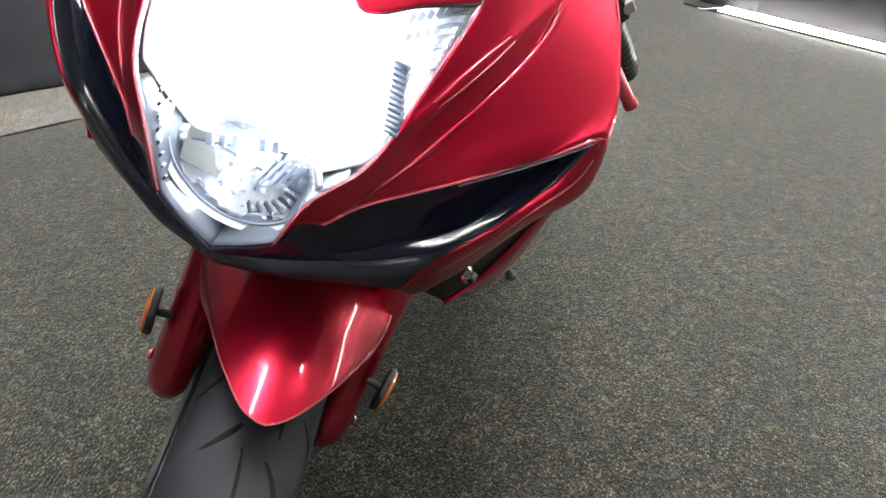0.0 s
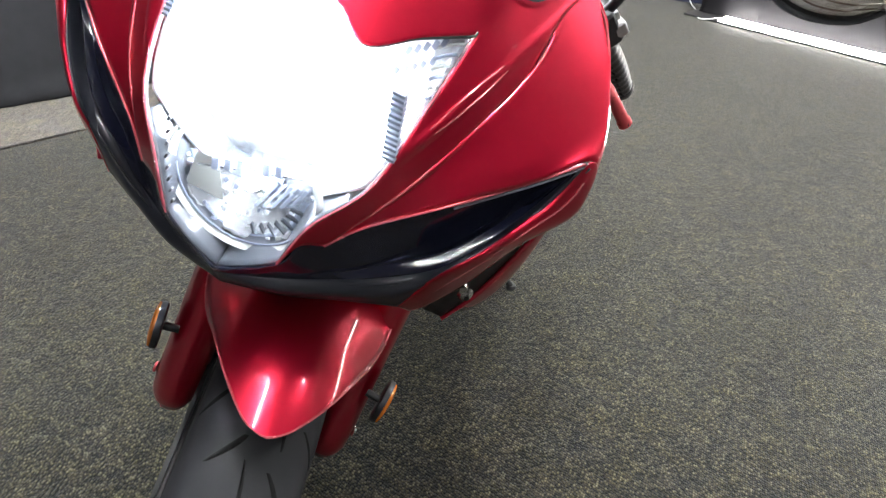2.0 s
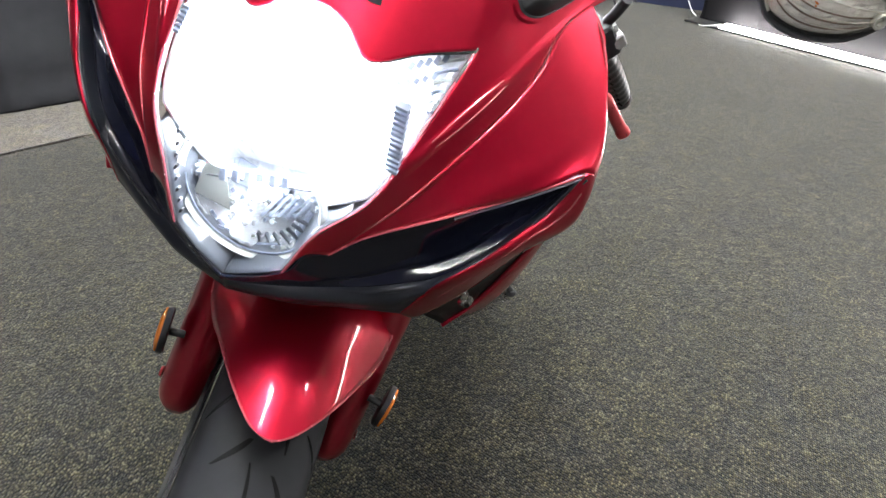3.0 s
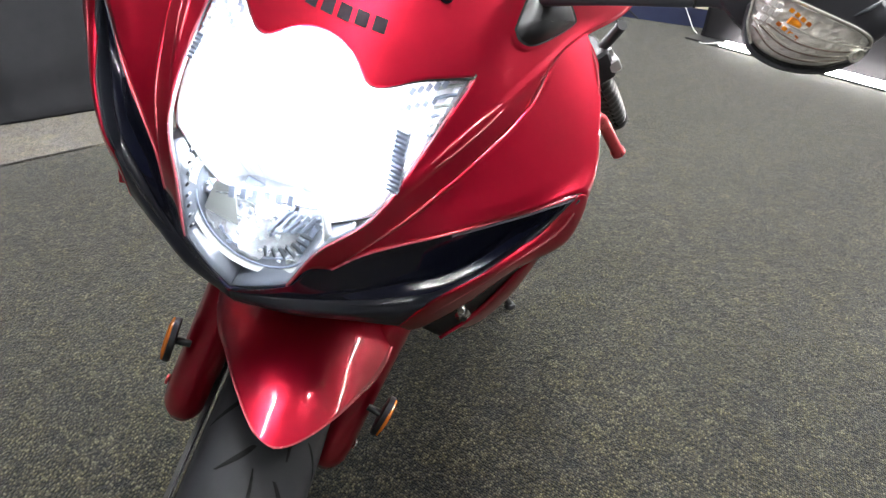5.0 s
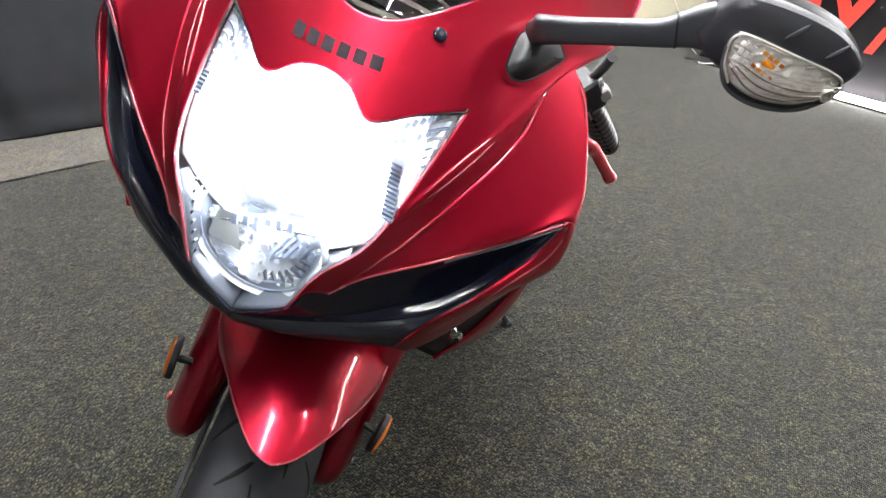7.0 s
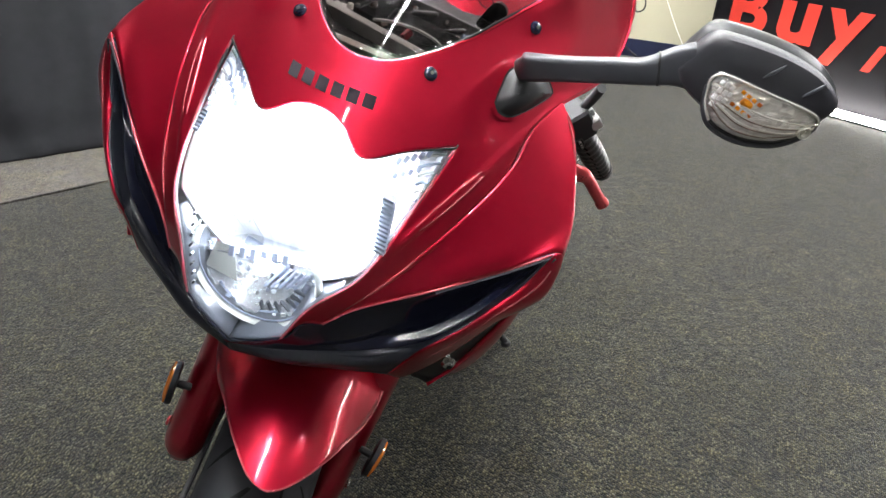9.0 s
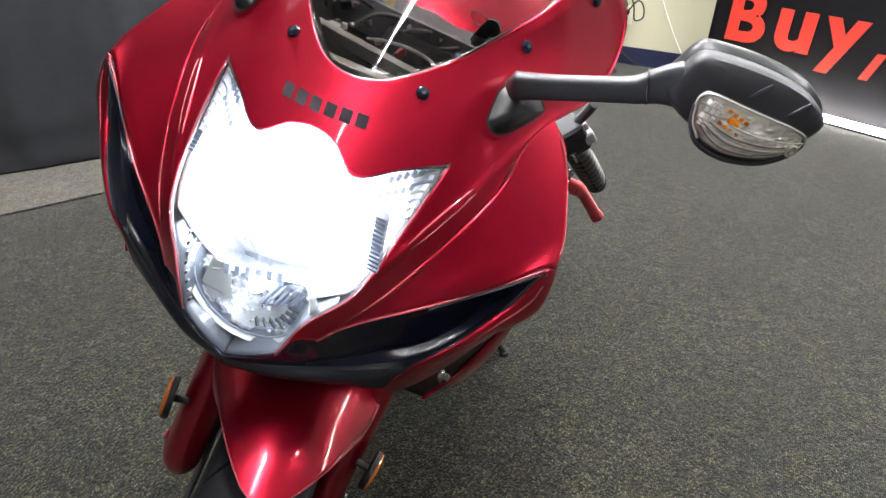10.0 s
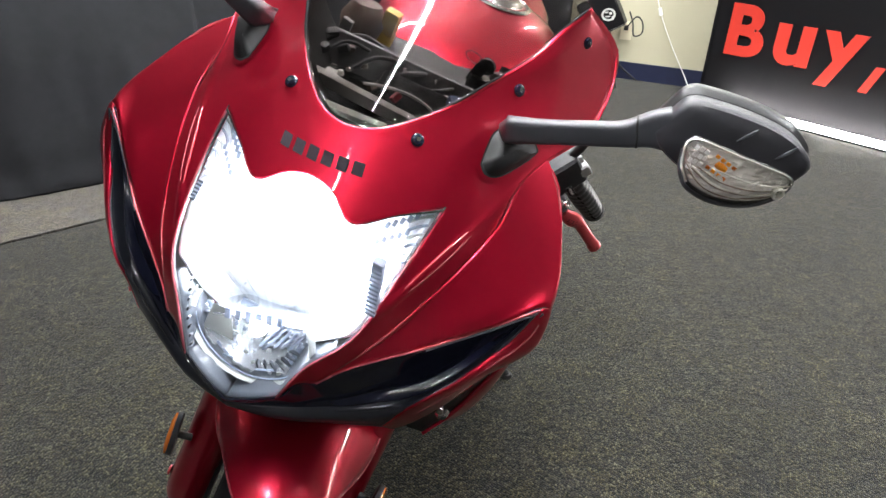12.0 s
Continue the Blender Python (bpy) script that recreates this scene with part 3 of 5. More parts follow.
for side in (1, -1):
    s = (lambda c: c) if side == 1 else flip
    panel = coons(s(DUCT_TOP[2:] + [LIP[-1]]), s([SPLIT[-1]]), s(SPLIT), s(OUT), 40, 30)
    for j, r in enumerate(panel):
        for i, p in enumerate(r):
            u, v = abs(p.x) - 0.17, p.z - 0.88
            even = 0.1062 + 0.5041 * u + 0.8908 * v - 0.9969 * u * u + 3.5768 * u * v + 2.0144 * v * v
            w = min(1, i / 4, (40 - i) / 14 + 0.7, j / 10 + 0.35)
            p.y += (even - p.y) * w * w * (3 - 2 * w)
    shell("side_cowl", panel, RED, bike, 0.004, "candy red side cowl")
    # flush strip under the lamp that opens into the hollow of the duct
    lower = [(0, .006, .7165)] + CREASE
    duct = coons(s(lower), s([LAMP_SIDE[0]] + DUCT_TOP), s([(0, .006, .7165), (0, .004, .719), LAMP_SIDE[0]]), s([DUCT_TOP[-1]]), 70, 40)
    for j, r in enumerate(duct):
        for i, p in enumerate(r):
            a, b = i / 70, j / 40
            run = max(0, min(1, (a - 0.2) * 4)) * max(0, min(1, (1 - a) * 5))
            # steep behind the upper edge and above the crease, upright between them
            p.y += run * 0.013 * min(1, b / 0.16) ** 1.2 * min(1, (1 - b) / 0.06)
    shell("air_duct", duct, BLACK, bike, 0.003, "gloss black air duct mouth")
    # rounded black lip below the crease, down to the chin
    low = spline(CHIN, 30)
    low = low[:-1] + spline(BLACK_LOW, 40)
    lipped = coons(s(low), s(lower), s([CHIN[0], (0, .012, .704), (0, .006, .7165)]), s([BLACK_LOW[-1], DUCT_TOP[-1]]), 70, 14)
    for j, r in enumerate(lipped):
        for i, p in enumerate(r):
            p.y -= 0.007 * math.sin(math.pi * (j / 14) ** 1.5) * min(1, i / 10) * min(1, (70 - i) / 8)
    shell("duct_lip", lipped, SATIN, bike, 0.003, "gloss black lip under the duct")
    lip_rows = coons(s(LIP), s(BLACK_LOW + [LIP[-1]]), s([LIP[0], BLACK_LOW[0]]), s([LIP[-1]]), 40, 16, (0, -0.006, 0.005), 0.8)
    shell("lower_lip", lip_rows, RED, bike, 0.004, "candy red lower lip of the fairing")
    # paler beads paint the highlight on the lip's crease and lower edge
    rim("lip_crease_glint", [p + Vector((0, -0.0018, 0.0006)) for p in lip_rows[8][9:37:3]], 0.0013, RED_GLINT, bike)
    rim("edge_bead", s(LIP[:4]), 0.0013, RED_GLINT, bike)
    inner_top = [Vector(p) + Vector((-.001, .004, .001)) for p in LIP[1:5]]
    inner_low = [Vector(p) + Vector((-.001, .003, .001)) for p in BELLY_TOP]
    shell("inner_cowl", coons(s(inner_low), s(inner_top), s([inner_low[0], inner_top[0]]), s([inner_low[-1], inner_top[-1]]), 20, 8, (side * -0.002, 0.004, 0)), SEAL, bike, 0.003)
    shell("belly_strip", coons(s(BELLY_LOW), s(BELLY_TOP), s([BELLY_LOW[0], (.199, .153, .647), BELLY_TOP[0]]), s([BELLY_LOW[-1], (.257, .196, .792), BELLY_TOP[-1]]), 20, 8, (side * 0.003, -0.006, 0.004)), RED, bike, 0.004)
    shell("side_fairing", coons(s([(.13, .34, .38), (.15, .5, .32), (.13, .75, .3)]), s([(.235, .22, .87), (.21, .33, .93), (.17, .5, .86)]), s([(.13, .34, .38), (.18, .24, .62), (.235, .22, .87)]),
                                s([(.13, .75, .3), (.15, .65, .6), (.17, .5, .86)]), 16, 16, (side * 0.03, 0, 0)), RED, bike, 0.003)
    # edge beads; the paler red and black ones paint in a glint
    rim("edge_bead", [Vector(p) + Vector((0, -0.0018, -0.0006)) for p in s(DUCT_TOP[2:])], 0.0013, RED_GLINT, bike)
    rim("edge_bead", [Vector(p) + Vector((0, -0.003, -0.0042)) for p in s(DUCT_TOP[4:])], 0.0011, BLACK_GLINT, bike)
    part("duct_crest", tube_bm([Vector(p) + Vector((side * 0.005, 0.0005, -0.0035)) for p in s(CREASE)], 0.0048 if side > 0 else 0.0075, 16, 70, taper=lambda t: 0.25 + 0.75 * min(1, t * 2.5, (1 - t) * 4)), SATIN if side > 0 else CREST, bike, "rounded gloss black crest of the duct")
    rim("edge_bead", s(CHIN[1:]), 0.0013, BLACK_GLINT, bike)
    rim("edge_bead", s(OUT), 0.0014, RED_GLINT, bike)
    rim("edge_bead", [Vector(p) + Vector((side * 0.0006, -0.0012, 0)) for p in s(SPLIT)], 0.001, RED_GLINT, bike)
    rim("edge_bead", [Vector((x, nose(x, z) - 0.0012, z)) for x, _, z in s(LAMP_SIDE[1:])], 0.0012, RED_GLINT, bike)
    rim("lamp_seal", [Vector((x, nose(x, z), z)) for x, _, z in s(LAMP_SIDE[1:] + [(.1185, .133, .9525)])], 0.002, SEAL, bike)
    rim("edge_bead", s(COWL_BACK[2:6]), 0.002, RED, bike)
    # fairing bolt
    bolt = part("fairing_bolt", lathe_bm([(0, -.005), (.004, -.005), (.006, -.0035), (.0085, 0), (.007, .002), (0, .002)], 20, "Y"), STEEL, bike, "bright steel bolt", m=pose(side * .2085, .125, .7125, 0, 0, side * 25))
    part("bolt_socket", lathe_bm([(0, -.0065), (.0035, -.0065), (.0035, -.0062), (0, -.0062)], 6, "Y"), SEAL, bolt)
    part("fairing_clip", lathe_bm([(0, -.004), (.004, -.004), (.005, 0), (0, .001)], 10, "Y"), STEEL, bike, m=pose(side * .2025, .113, .729, 0, 0, side * 25))

# black liner that closes the nose from below
CHIN_BACK = [(x, y + .002, z + .002) for x, y, z in CHIN] + [(.168, .135, .695)]
shell("nose_liner", coons(both(CHIN_BACK), [(-.2, .36, .74), (0, .37, .75), (.2, .36, .74)], [(-.168, .135, .695), (-.19, .25, .72), (-.2, .36, .74)], [(.168, .135, .695), (.19, .25, .72), (.2, .36, .74)], 30, 12), DARK, bike, 0.003, "black inner liner")


def on_cowl(x, z, lift=0.0015, dy=None):
    loc, nrm, _, _ = COWL.ray_cast(Vector((x, -0.5, z)), Vector((0, 1, 0)))
    if loc is None:
        loc, nrm, _, _ = COWL.find_nearest(Vector((x, dy or 0.2, z)))
    if nrm.y > 0:
        nrm = -nrm
    return loc + nrm * lift, nrm


def cowl_pose(x, z, lift=0.0015):
    loc, nrm = on_cowl(x, z, lift)
    return Matrix.Translation(loc) @ nrm.to_track_quat("Z", "Y").to_matrix().to_4x4()


rim("lamp_seal", both(LAMP_TOP), 0.0016, SEAL, bike, 80)
rim("screen_seal", both(SCREEN_EDGE), 0.0015, MATTE, bike, 80)


# screen screws: rubber washer, button head, hex socket
for side in (1, -1):
    for x, z in ((.0674, .9975), (.1323, 1.0514), (.1755, 1.104)):
        screw = part("screen_screw", lathe_bm([(0, 0), (.0068, 0), (.0066, .0012), (.0054, .0018), (.005, .0034), (.0028, .0042), (0, .0042)], 18), BLACK, bike, "black button-head screw", m=cowl_pose(side * x, z))
        part("screw_socket", lathe_bm([(0, .0043), (.0024, .0043), (.0024, .0045), (0, .0045)], 6), STEEL, screw)

# maker's mark as six slanted dark blocks
for k in range(6):
    x0 = -.044 + .0147 * k
    rows = []
    for j in range(3):
        z = .9585 + .0006 * k + .0048 * j
        rows.append([on_cowl(x0 + .0105 * i / 3 - (z - .9585) * 0.25, z, 0.0021)[0] for i in range(4)])
    part("decal_block", grid_bm(rows), DECAL, bike, "dark block of the nose mark", smooth=False)

# ---- headlight ----
lamp = new("headlight")
lamp.parent = bike
tagged(lamp, "large clear-lens headlight, switched on and glaring white")
face = on_nose([LAMP_SIDE[0]], both(LAMP_TOP), flip(LAMP_EDGE), LAMP_EDGE, 52, 48, (0, 0, 0), False)
shell("lens", [[p + Vector((0, -0.003, 0)) for p in r] for r in face], LENS, lamp, 0.002, "clear plastic lens")
back = []
for j, r in enumerate(face):
    row = []
    for i, p in enumerate(r):
        a, b = abs(i / 26 - 1), j / 48
        deep = 0.045 * (1 - a ** 3) * min(1, (1 - b) * 6 + 0.15) * min(1, b * 3 + 0.2) + 0.006
        inset = max(0, min(1, (0.835 - p.z) / 0.08))
        row.append(Vector((p.x * (0.99 - 0.17 * inset), p.y + deep + 0.045 * inset + 0.0016 * math.cos(i * 2.4), p.z + 0.004 * (1 - b) + 0.022 * inset)))
    back.append(row)
shell("reflector", back, CHROME, lamp, 0.002, "bright stepped reflector")
for side in (1, -1):
    edge = []
    for p in spline([(side * x, y, z) for x, y, z in LAMP_EDGE], 80)[:38]:
        q = min(1, (p.z - .725) / .03)
        row = []
        # clear wall that runs back from the lens
        for w, d in ((0.01, 0.001), (0.03, 0.008), (0.07, 0.018), (0.13, 0.03)):
            x, z = p.x * (1 - w), p.z + w * 0.12 * (1 - q * 0.7)
            row.append(Vector((x, nose(p.x, p.z) + d, z)))
        edge.append(row)
    shell("lens_rim", edge, FROST, lamp, 0.0015, "frosted grey lens border")
    band = [[r[-1], r[-1].lerp(Vector((0, r[-1].y + .006, r[-1].z + .004)), 0.06), r[-1].lerp(Vector((0, r[-1].y + .014, r[-1].z + .006)), 0.12)] for r in edge[4:27]]
    shell("lens_band", band, RIB, lamp, 0.001, "dark inner band of the lamp")
    # added wall keeps bulb light off the wing tip; clear bars in the tip
    wall = [[Vector((side * x, nose(x, z) + d, z)) for x, z in ((.09, .944), (.097, .925), (.103, .91), (.108, .892))] for d in (0.014, 0.03, 0.05)]
    shell("wing_light_stop", wall, CHROME, lamp, 0.0015)
    for k in range(7):
        w = k / 7
        x0, z0, x1, z1 = .093 + .013 * w, .943 - .045 * w, .1145 - .007 * w, .9515 - .052 * w
        part("louvre", tube_bm([(side * x0, nose(x0, z0) + .006, z0), (side * (x0 + x1) / 2, nose((x0 + x1) / 2, (z0 + z1) / 2) + .008, (z0 + z1) / 2), (side * x1, nose(x1, z1) + .003, z1)], 0.0016, 6, 8), (RIB, FACET)[k % 2], lamp)
    # ribbed inner wall, and dull cells in the wing
    for k in range(0 if side > 0 else 7, 13):
        p = Vector((side * .1, .05, .866)).lerp(Vector((side * .09, .058, .915)), k / 12)
        part("reflector_rib", box_bm(.011 if side > 0 else .006, .012, .0024, .0006, p), RIB, lamp, smooth=False)
    for k in range(10):
        u, w = (k % 5) / 5, k // 5
        x, z = .079 + .026 * u - .002 * w, .932 + .012 * u - .013 * w
        part("wing_cell", box_bm(.0042, .002, .0075 - .002 * w, .0008), RIB, lamp, smooth=False, m=pose(side * x, nose(x, z) + .005, z, -35, side * 12, 0))

# lower bowl: a half dish, a shelf of teeth above it, a plain facet on one side and flutes on the other
CB = Vector((0.002, .022, .797))
rows = []
for j in range(13):
    q = j / 12
    row = []
    for i in range(41):
        a = radians(194 + 188 * i / 40)
        rr = .06 * q ** 0.6
        row.append(CB + Vector((rr * math.cos(a) * 1.05, .036 * (1 - q) + 0.0018 * (i % 2) * q + 0.006, rr * math.sin(a) + 0.004)))
    rows.append(row)
shell("lower_reflector", rows, BOWL, lamp, 0.0015, "fluted half-round reflector")
part("bowl_shelf", box_bm(.116, .05, .002, .0006), BOWL, lamp, smooth=False, m=Matrix.Translation(CB + Vector((0, .034, .012))) @ pose(0, 0, 0, 0, -19, 0))
for k in range(6):
    x = -.03 + .0105 * k
    part("reflector_tooth", box_bm(.0062, .004, .011 - .001 * (k % 2), .0018), RIB, lamp, m=pose(CB.x + x, CB.y + .01, CB.z + .015 + .36 * x, -20, -14, 0))
part("bowl_wall", box_bm(.05, .003, .022, .001), RIB, lamp, "grey wall behind the small bulb", smooth=False, m=pose(CB.x - .004, CB.y + .03, CB.z - .002, -12, 6, 0))
part("bowl_facet", grid_bm(coons([(-.05, .03, .772), (-.018, .036, .765)], [(-.044, .03, .806), (-.028, .036, .803)], [(-.05, .03, .772), (-.044, .03, .806)], [(-.018, .036, .765), (-.028, .036, .803)], 4, 4)), FACET, lamp, "pale plain facet")
for k in range(5):
    part("reflector_flute", box_bm(.0028, .004, .03 - .002 * k, .001), RIB, lamp, m=pose(.014 + .0075 * k, CB.y + .024 - .002 * k, CB.z - .014 + .004 * k, -14, 24, 0))
for k in range(7):
    a = radians(285 + 11 * k)
    part("reflector_flute", box_bm(.002, .004, .016, .0008), FROST, lamp, m=pose(CB.x + .047 * math.cos(a), CB.y + .012, CB.z + .047 * math.sin(a), -10, 270 - math.degrees(a) + 180, 0))
for k in range(8):
    p = spline([(-.07, nose(.07, .83) + .006, .83), (-.063, nose(.063, .80) + .006, .80), (-.052, nose(.052, .765) + .006, .765)], 7)[k]
    part("rim_stud", box_bm(.0022, .004, .005, .0008), (FROST, SEAL)[k % 2], lamp, m=pose(p.x + .004, p.y, p.z, 0, 20, 0))
rng = random.Random(3)
for k in range(46):
    a, q = radians(rng.uniform(182, 358)), rng.uniform(0.25, 0.97)
    rr = .06 * q ** 0.6
    part("reflector_facet", box_bm(rng.uniform(.002, .006), .0016, rng.uniform(.002, .005), .0004), (FACET, RIB, CHROME, BOWL)[k % 4], lamp, smooth=False,
         m=pose(CB.x + rr * math.cos(a) * 1.05, CB.y + .036 * (1 - q) + .0035, CB.z + rr * math.sin(a) + .004, rng.uniform(-40, 10), rng.uniform(0, 90), rng.uniform(-30, 30)))
rows = [[CB + Vector((r * 1.04 * math.cos(a), d - 0.002, r * math.sin(a) + 0.004)) for a in [radians(158 + 240 * i / 40) for i in range(41)]] for r, d in ((.058, .004), (.0615, -.002), (.0645, .004))]
shell("bowl_ring", rows, FACET, lamp, 0.001, "pale ring round the lower bowl")
# arcs round the bowl; the outer black one paints a shadow line
for r0, material in ((.057, RIB), (.067, SEAL)):
    arc = [CB + Vector((r0 * 1.04 * math.cos(a), 0.001, r0 * math.sin(a) + .004)) for a in [radians(188 + 164 * i / 20) for i in range(21)]]
    rim("bowl_outline", arc, 0.001, material, lamp)
part("bulb", lathe_bm([(0.0, -.011), (.006, -.009), (.0085, -.003), (.0085, .006), (.004, .01), (0, .011)], 20, "Y"), DIM, lamp, "small lit bulb", m=pose(CB.x + .004, .032, CB.z + .006))
part("bulb", lathe_bm([(0.0, -.03), (.016, -.027), (.026, -.012), (.028, .005), (.02, .02), (0, .026)], 24, "Y"), HEADLIGHT, lamp, "glaring main bulb", m=pose(0, .072, .9))
# side bulbs are added to brighten the outer parts of the reflector
for side in (1, -1):
    part("bulb", lathe_bm([(0.0, -.012), (.008, -.01), (.012, 0), (.008, .01), (0, .012)], 16, "Y"), HEADLIGHT, lamp, "added side bulb that brightens the lamp wing", m=pose(side * .06, .062, .872))
# ---- windscreen ----
across = both(SCREEN_EDGE)
screen = shell("windscreen", coons(across, [tuple(across[0]), (-.1, .40, 1.17), (0, .42, 1.185), (.1, .40, 1.17), tuple(across[-1])], [tuple(across[0])], [tuple(across[-1])], 60, 30, (0, -0.01, 0.01)), SCREEN, bike, 0.0009, "lightly tinted bubble windscreen")

# ---- front wheel, fork and fender, turned a little to the left ----
STEER = pose(.0435, .058, .31, 0, 5, 12)
TYRE_R = .299
wheel = part("front_wheel", lathe_bm([(.2, -.05), (.216, -.052), (.216, .052), (.2, .05), (.19, .02), (.19, -.02), (.2, -.05)], 64, "X"), ALLOY, bike, "black cast front wheel", m=STEER)
part("hub", lathe_bm([(0, -.06), (.035, -.06), (.035, .06), (0, .06)], 24, "X"), ALLOY, wheel)
for k in range(3):
    a = radians(120 * k + 40)
    for d in (-.16, .16):
        part("spoke", tube_bm([(0, .02 * math.cos(a), .02 * math.sin(a)), (0, .1 * math.cos(a + d), .1 * math.sin(a + d)), (0, .198 * math.cos(a + d * 1.2), .198 * math.sin(a + d * 1.2))], .012, 8, 6), ALLOY, wheel)
for side in (1, -1):
    disc = part("brake_disc", lathe_bm([(.105, side * .068), (.155, side * .068), (.155, side * .073), (.105, side * .073), (.105, side * .068)], 48, "X"), DISC, wheel, "dark steel brake disc")
WALLS = [(TYRE_R - .085, .05), (TYRE_R - .07, .058), (TYRE_R - .046, .0612), (TYRE_R - .0385, .0602)]
PITCH = [k / 8 for k in range(-8, 9)]


def tread(a):
    """Radius and offset across the tread, a from -1 to 1."""
    return TYRE_R - .038 * abs(a) ** 2.0, .0605 * math.sin(a * math.pi / 2.15)


prof = [tread(a) for a in PITCH]
tyre = part("tyre", lathe_bm(prof, 120, "X"), RUBBER, wheel, "black road tyre with curved grooves")
for side in (1, -1):
    part("sidewall", lathe_bm([(r, side * x) for r, x in WALLS], 96, "X"), MATTE, tyre, "smooth black sidewall")


def groove(a0, w0, a1, w1, bend, width):
    """A dark sipe sunk in the tread, as a shallow channel with raised lips."""
    n = 12
    rows = [[], [], [], []]
    for i in range(n + 1):
        t = i / n
        w = w0 + (w1 - w0) * t + bend * 4 * t * (1 - t)
        ang = radians(a0 + (a1 - a0) * t)
        half = 0.8 * width * (0.35 + 0.65 * math.sin(math.pi * min(1, 0.12 + t * 0.85)))
        for k, off in enumerate((-1, -0.45, 0.45, 1)):
            r, x = tread(max(-1, min(1, w + off * half)))
            r += 0.0005 if k in (0, 3) else 0.0008
            rows[k].append((x, -r * math.cos(ang), r * math.sin(ang)))
    return rows


for k in range(14):
    base = k * 25.7 + 4
    for a0, w0, a1, w1, bow, thick in ((0, 0.03, 10, -0.05, 0.02, 0.026), (14, -.12, 8, -.46, 0.03, 0.055), (23, -.40, 16, -.84, 0.02, 0.055), (22, .16, 13, .28, 0.02, 0.03), (9, .22, 1, .5, 0.04, 0.045), (18, .5, 12, .84, 0.03, 0.04)):
        part("tread_groove", grid_bm(groove(base + a0, w0, base + a1, w1, bow, thick)), GROOVE, tyre)


def fender_half(a):
    """Half-width of the fender at a degrees round the wheel."""
    pts = spline([(68.3, 0.0, 0), (69, .013, 0), (72, .031, 0), (78, .054, 0), (86, .075, 0), (94, .092, 0), (104, .105, 0), (118, .111, 0), (150, .113, 0)], 200)
    for p, q in zip(pts, pts[1:]):
        if p.x <= a <= q.x:
            return p.y + (q.y - p.y) * (a - p.x) / (q.x - p.x)
    return pts[-1].y if a > 100 else 0.0005


rows = []
for j in range(49):
    q = j / 48
    deg = 68.3 + 81.6 * q ** 1.7
    hw = fender_half(deg)
    row = []
    for i in range(33):
        v = -1 + i / 16
        x = hw * v
        k = abs(x) / .09
        rr = .342 - (.058 * min(1, k) ** 2 + .112 * max(0, k - 1)) * (1 - .45 * max(0, min(1, (deg - 90) / 22)) - .5 * max(0, min(1, (deg - 106) / 16)))
        a = radians(deg)
        row.append((x, -rr * math.cos(a), rr * math.sin(a)))
    rows.append(row)
fender = shell("front_fender", rows, RED, bike, 0.003, "candy red front fender", m=STEER)
# paler bead paints the glint along the fender's outline
part("fender_edge_glint", tube_bm([r[0] for r in rows[40:1:-3]] + [rows[0][16]] + [r[-1] for r in rows[2:41:3]], .0017, 6, 120), RED_GLINT, fender)
for side in (1, -1):
    # guard that covers the fork foot
    rows = []
    for j in range(25):
        q = j / 24
        z = .072 + .295 * q
        y = .035 + .36 * z
        wide = (0.62 + 0.38 * min(1, q * 7) ** 0.6) * (1 + 0.3 * q)
        row = []
        for i in range(17):
            a = radians(-105 + 210 * i / 16)
            row.append((side * .099 + .027 * min(1, 0.3 + wide) * math.copysign(abs(math.sin(a)) ** 0.8, math.sin(a)), y - .044 * wide * math.copysign(abs(math.cos(a)) ** 0.8, math.cos(a)), z + 0.018 * abs(math.sin(a)) ** 2 * max(0, 1 - 2.5 * q)))
        rows.append(row)
    guard = shell("fork_guard", rows, RED, bike, 0.003, "candy red fork guard", m=STEER)
    part("fork", tube_bm([(side * .1, .07, .1), (side * .1, .17, .4), (side * .1, .25, .6)], .022, 16, 8), ALLOY, bike, "black fork leg", m=STEER)
    b = part("guard_bolt", lathe_bm([(0, 0), (.007, 0), (.006, .003), (0, .004)], 14, "X"), REDALU if side < 0 else STEEL, guard, m=pose(side * .127, .055, .115, 0, 0, 0 if side > 0 else 180))
    caliper = part("brake_caliper", box_bm(.03, .05, .09, .008, (0, 0, 0), 2), DARK, bike, "black brake caliper", m=STEER @ pose(side * .082, .135, .12, -20, 0, 0))
    for k in range(2):
        part("caliper_bolt", lathe_bm([(0, 0), (.005, 0), (.004, .004), (0, .005)], 8, "Y"), STEEL, caliper, m=pose(0, -.026, -.025 + .05 * k, 0, 0, 180))
    if side < 0:
        part("brake_hose", tube_bm([(side * .08, .12, .17), (side * .074, .08, .24), (side * .078, .06, .32), (side * .07, .09, .4)], .0045, 8, 24), SEAL, bike, m=STEER)
    # amber reflector on a stalk
    refl = part("reflector_mount", tube_bm([(0, 0, 0), (side * .01, 0, 0), (side * .022, 0, 0)], .0048, 10, 4), SEAL, bike, m=STEER @ pose(side * .116, .06, .19 if side > 0 else .188, 0, 0, -14 if side > 0 else 8))
    part("reflector_base", lathe_bm([(0, side * .018), (.025, side * .018), (.0275, side * .0195), (.0275, side * .026), (0, side * .026)], 32, "X"), SEAL, refl)
    part("reflector_lens", lathe_bm([(.0268, side * .0255), (.0262, side * .0285), (.023, side * .0305), (.012, side * .0315), (0, side * .0315)], 32, "X"), AMBER, refl, "amber reflector lens")

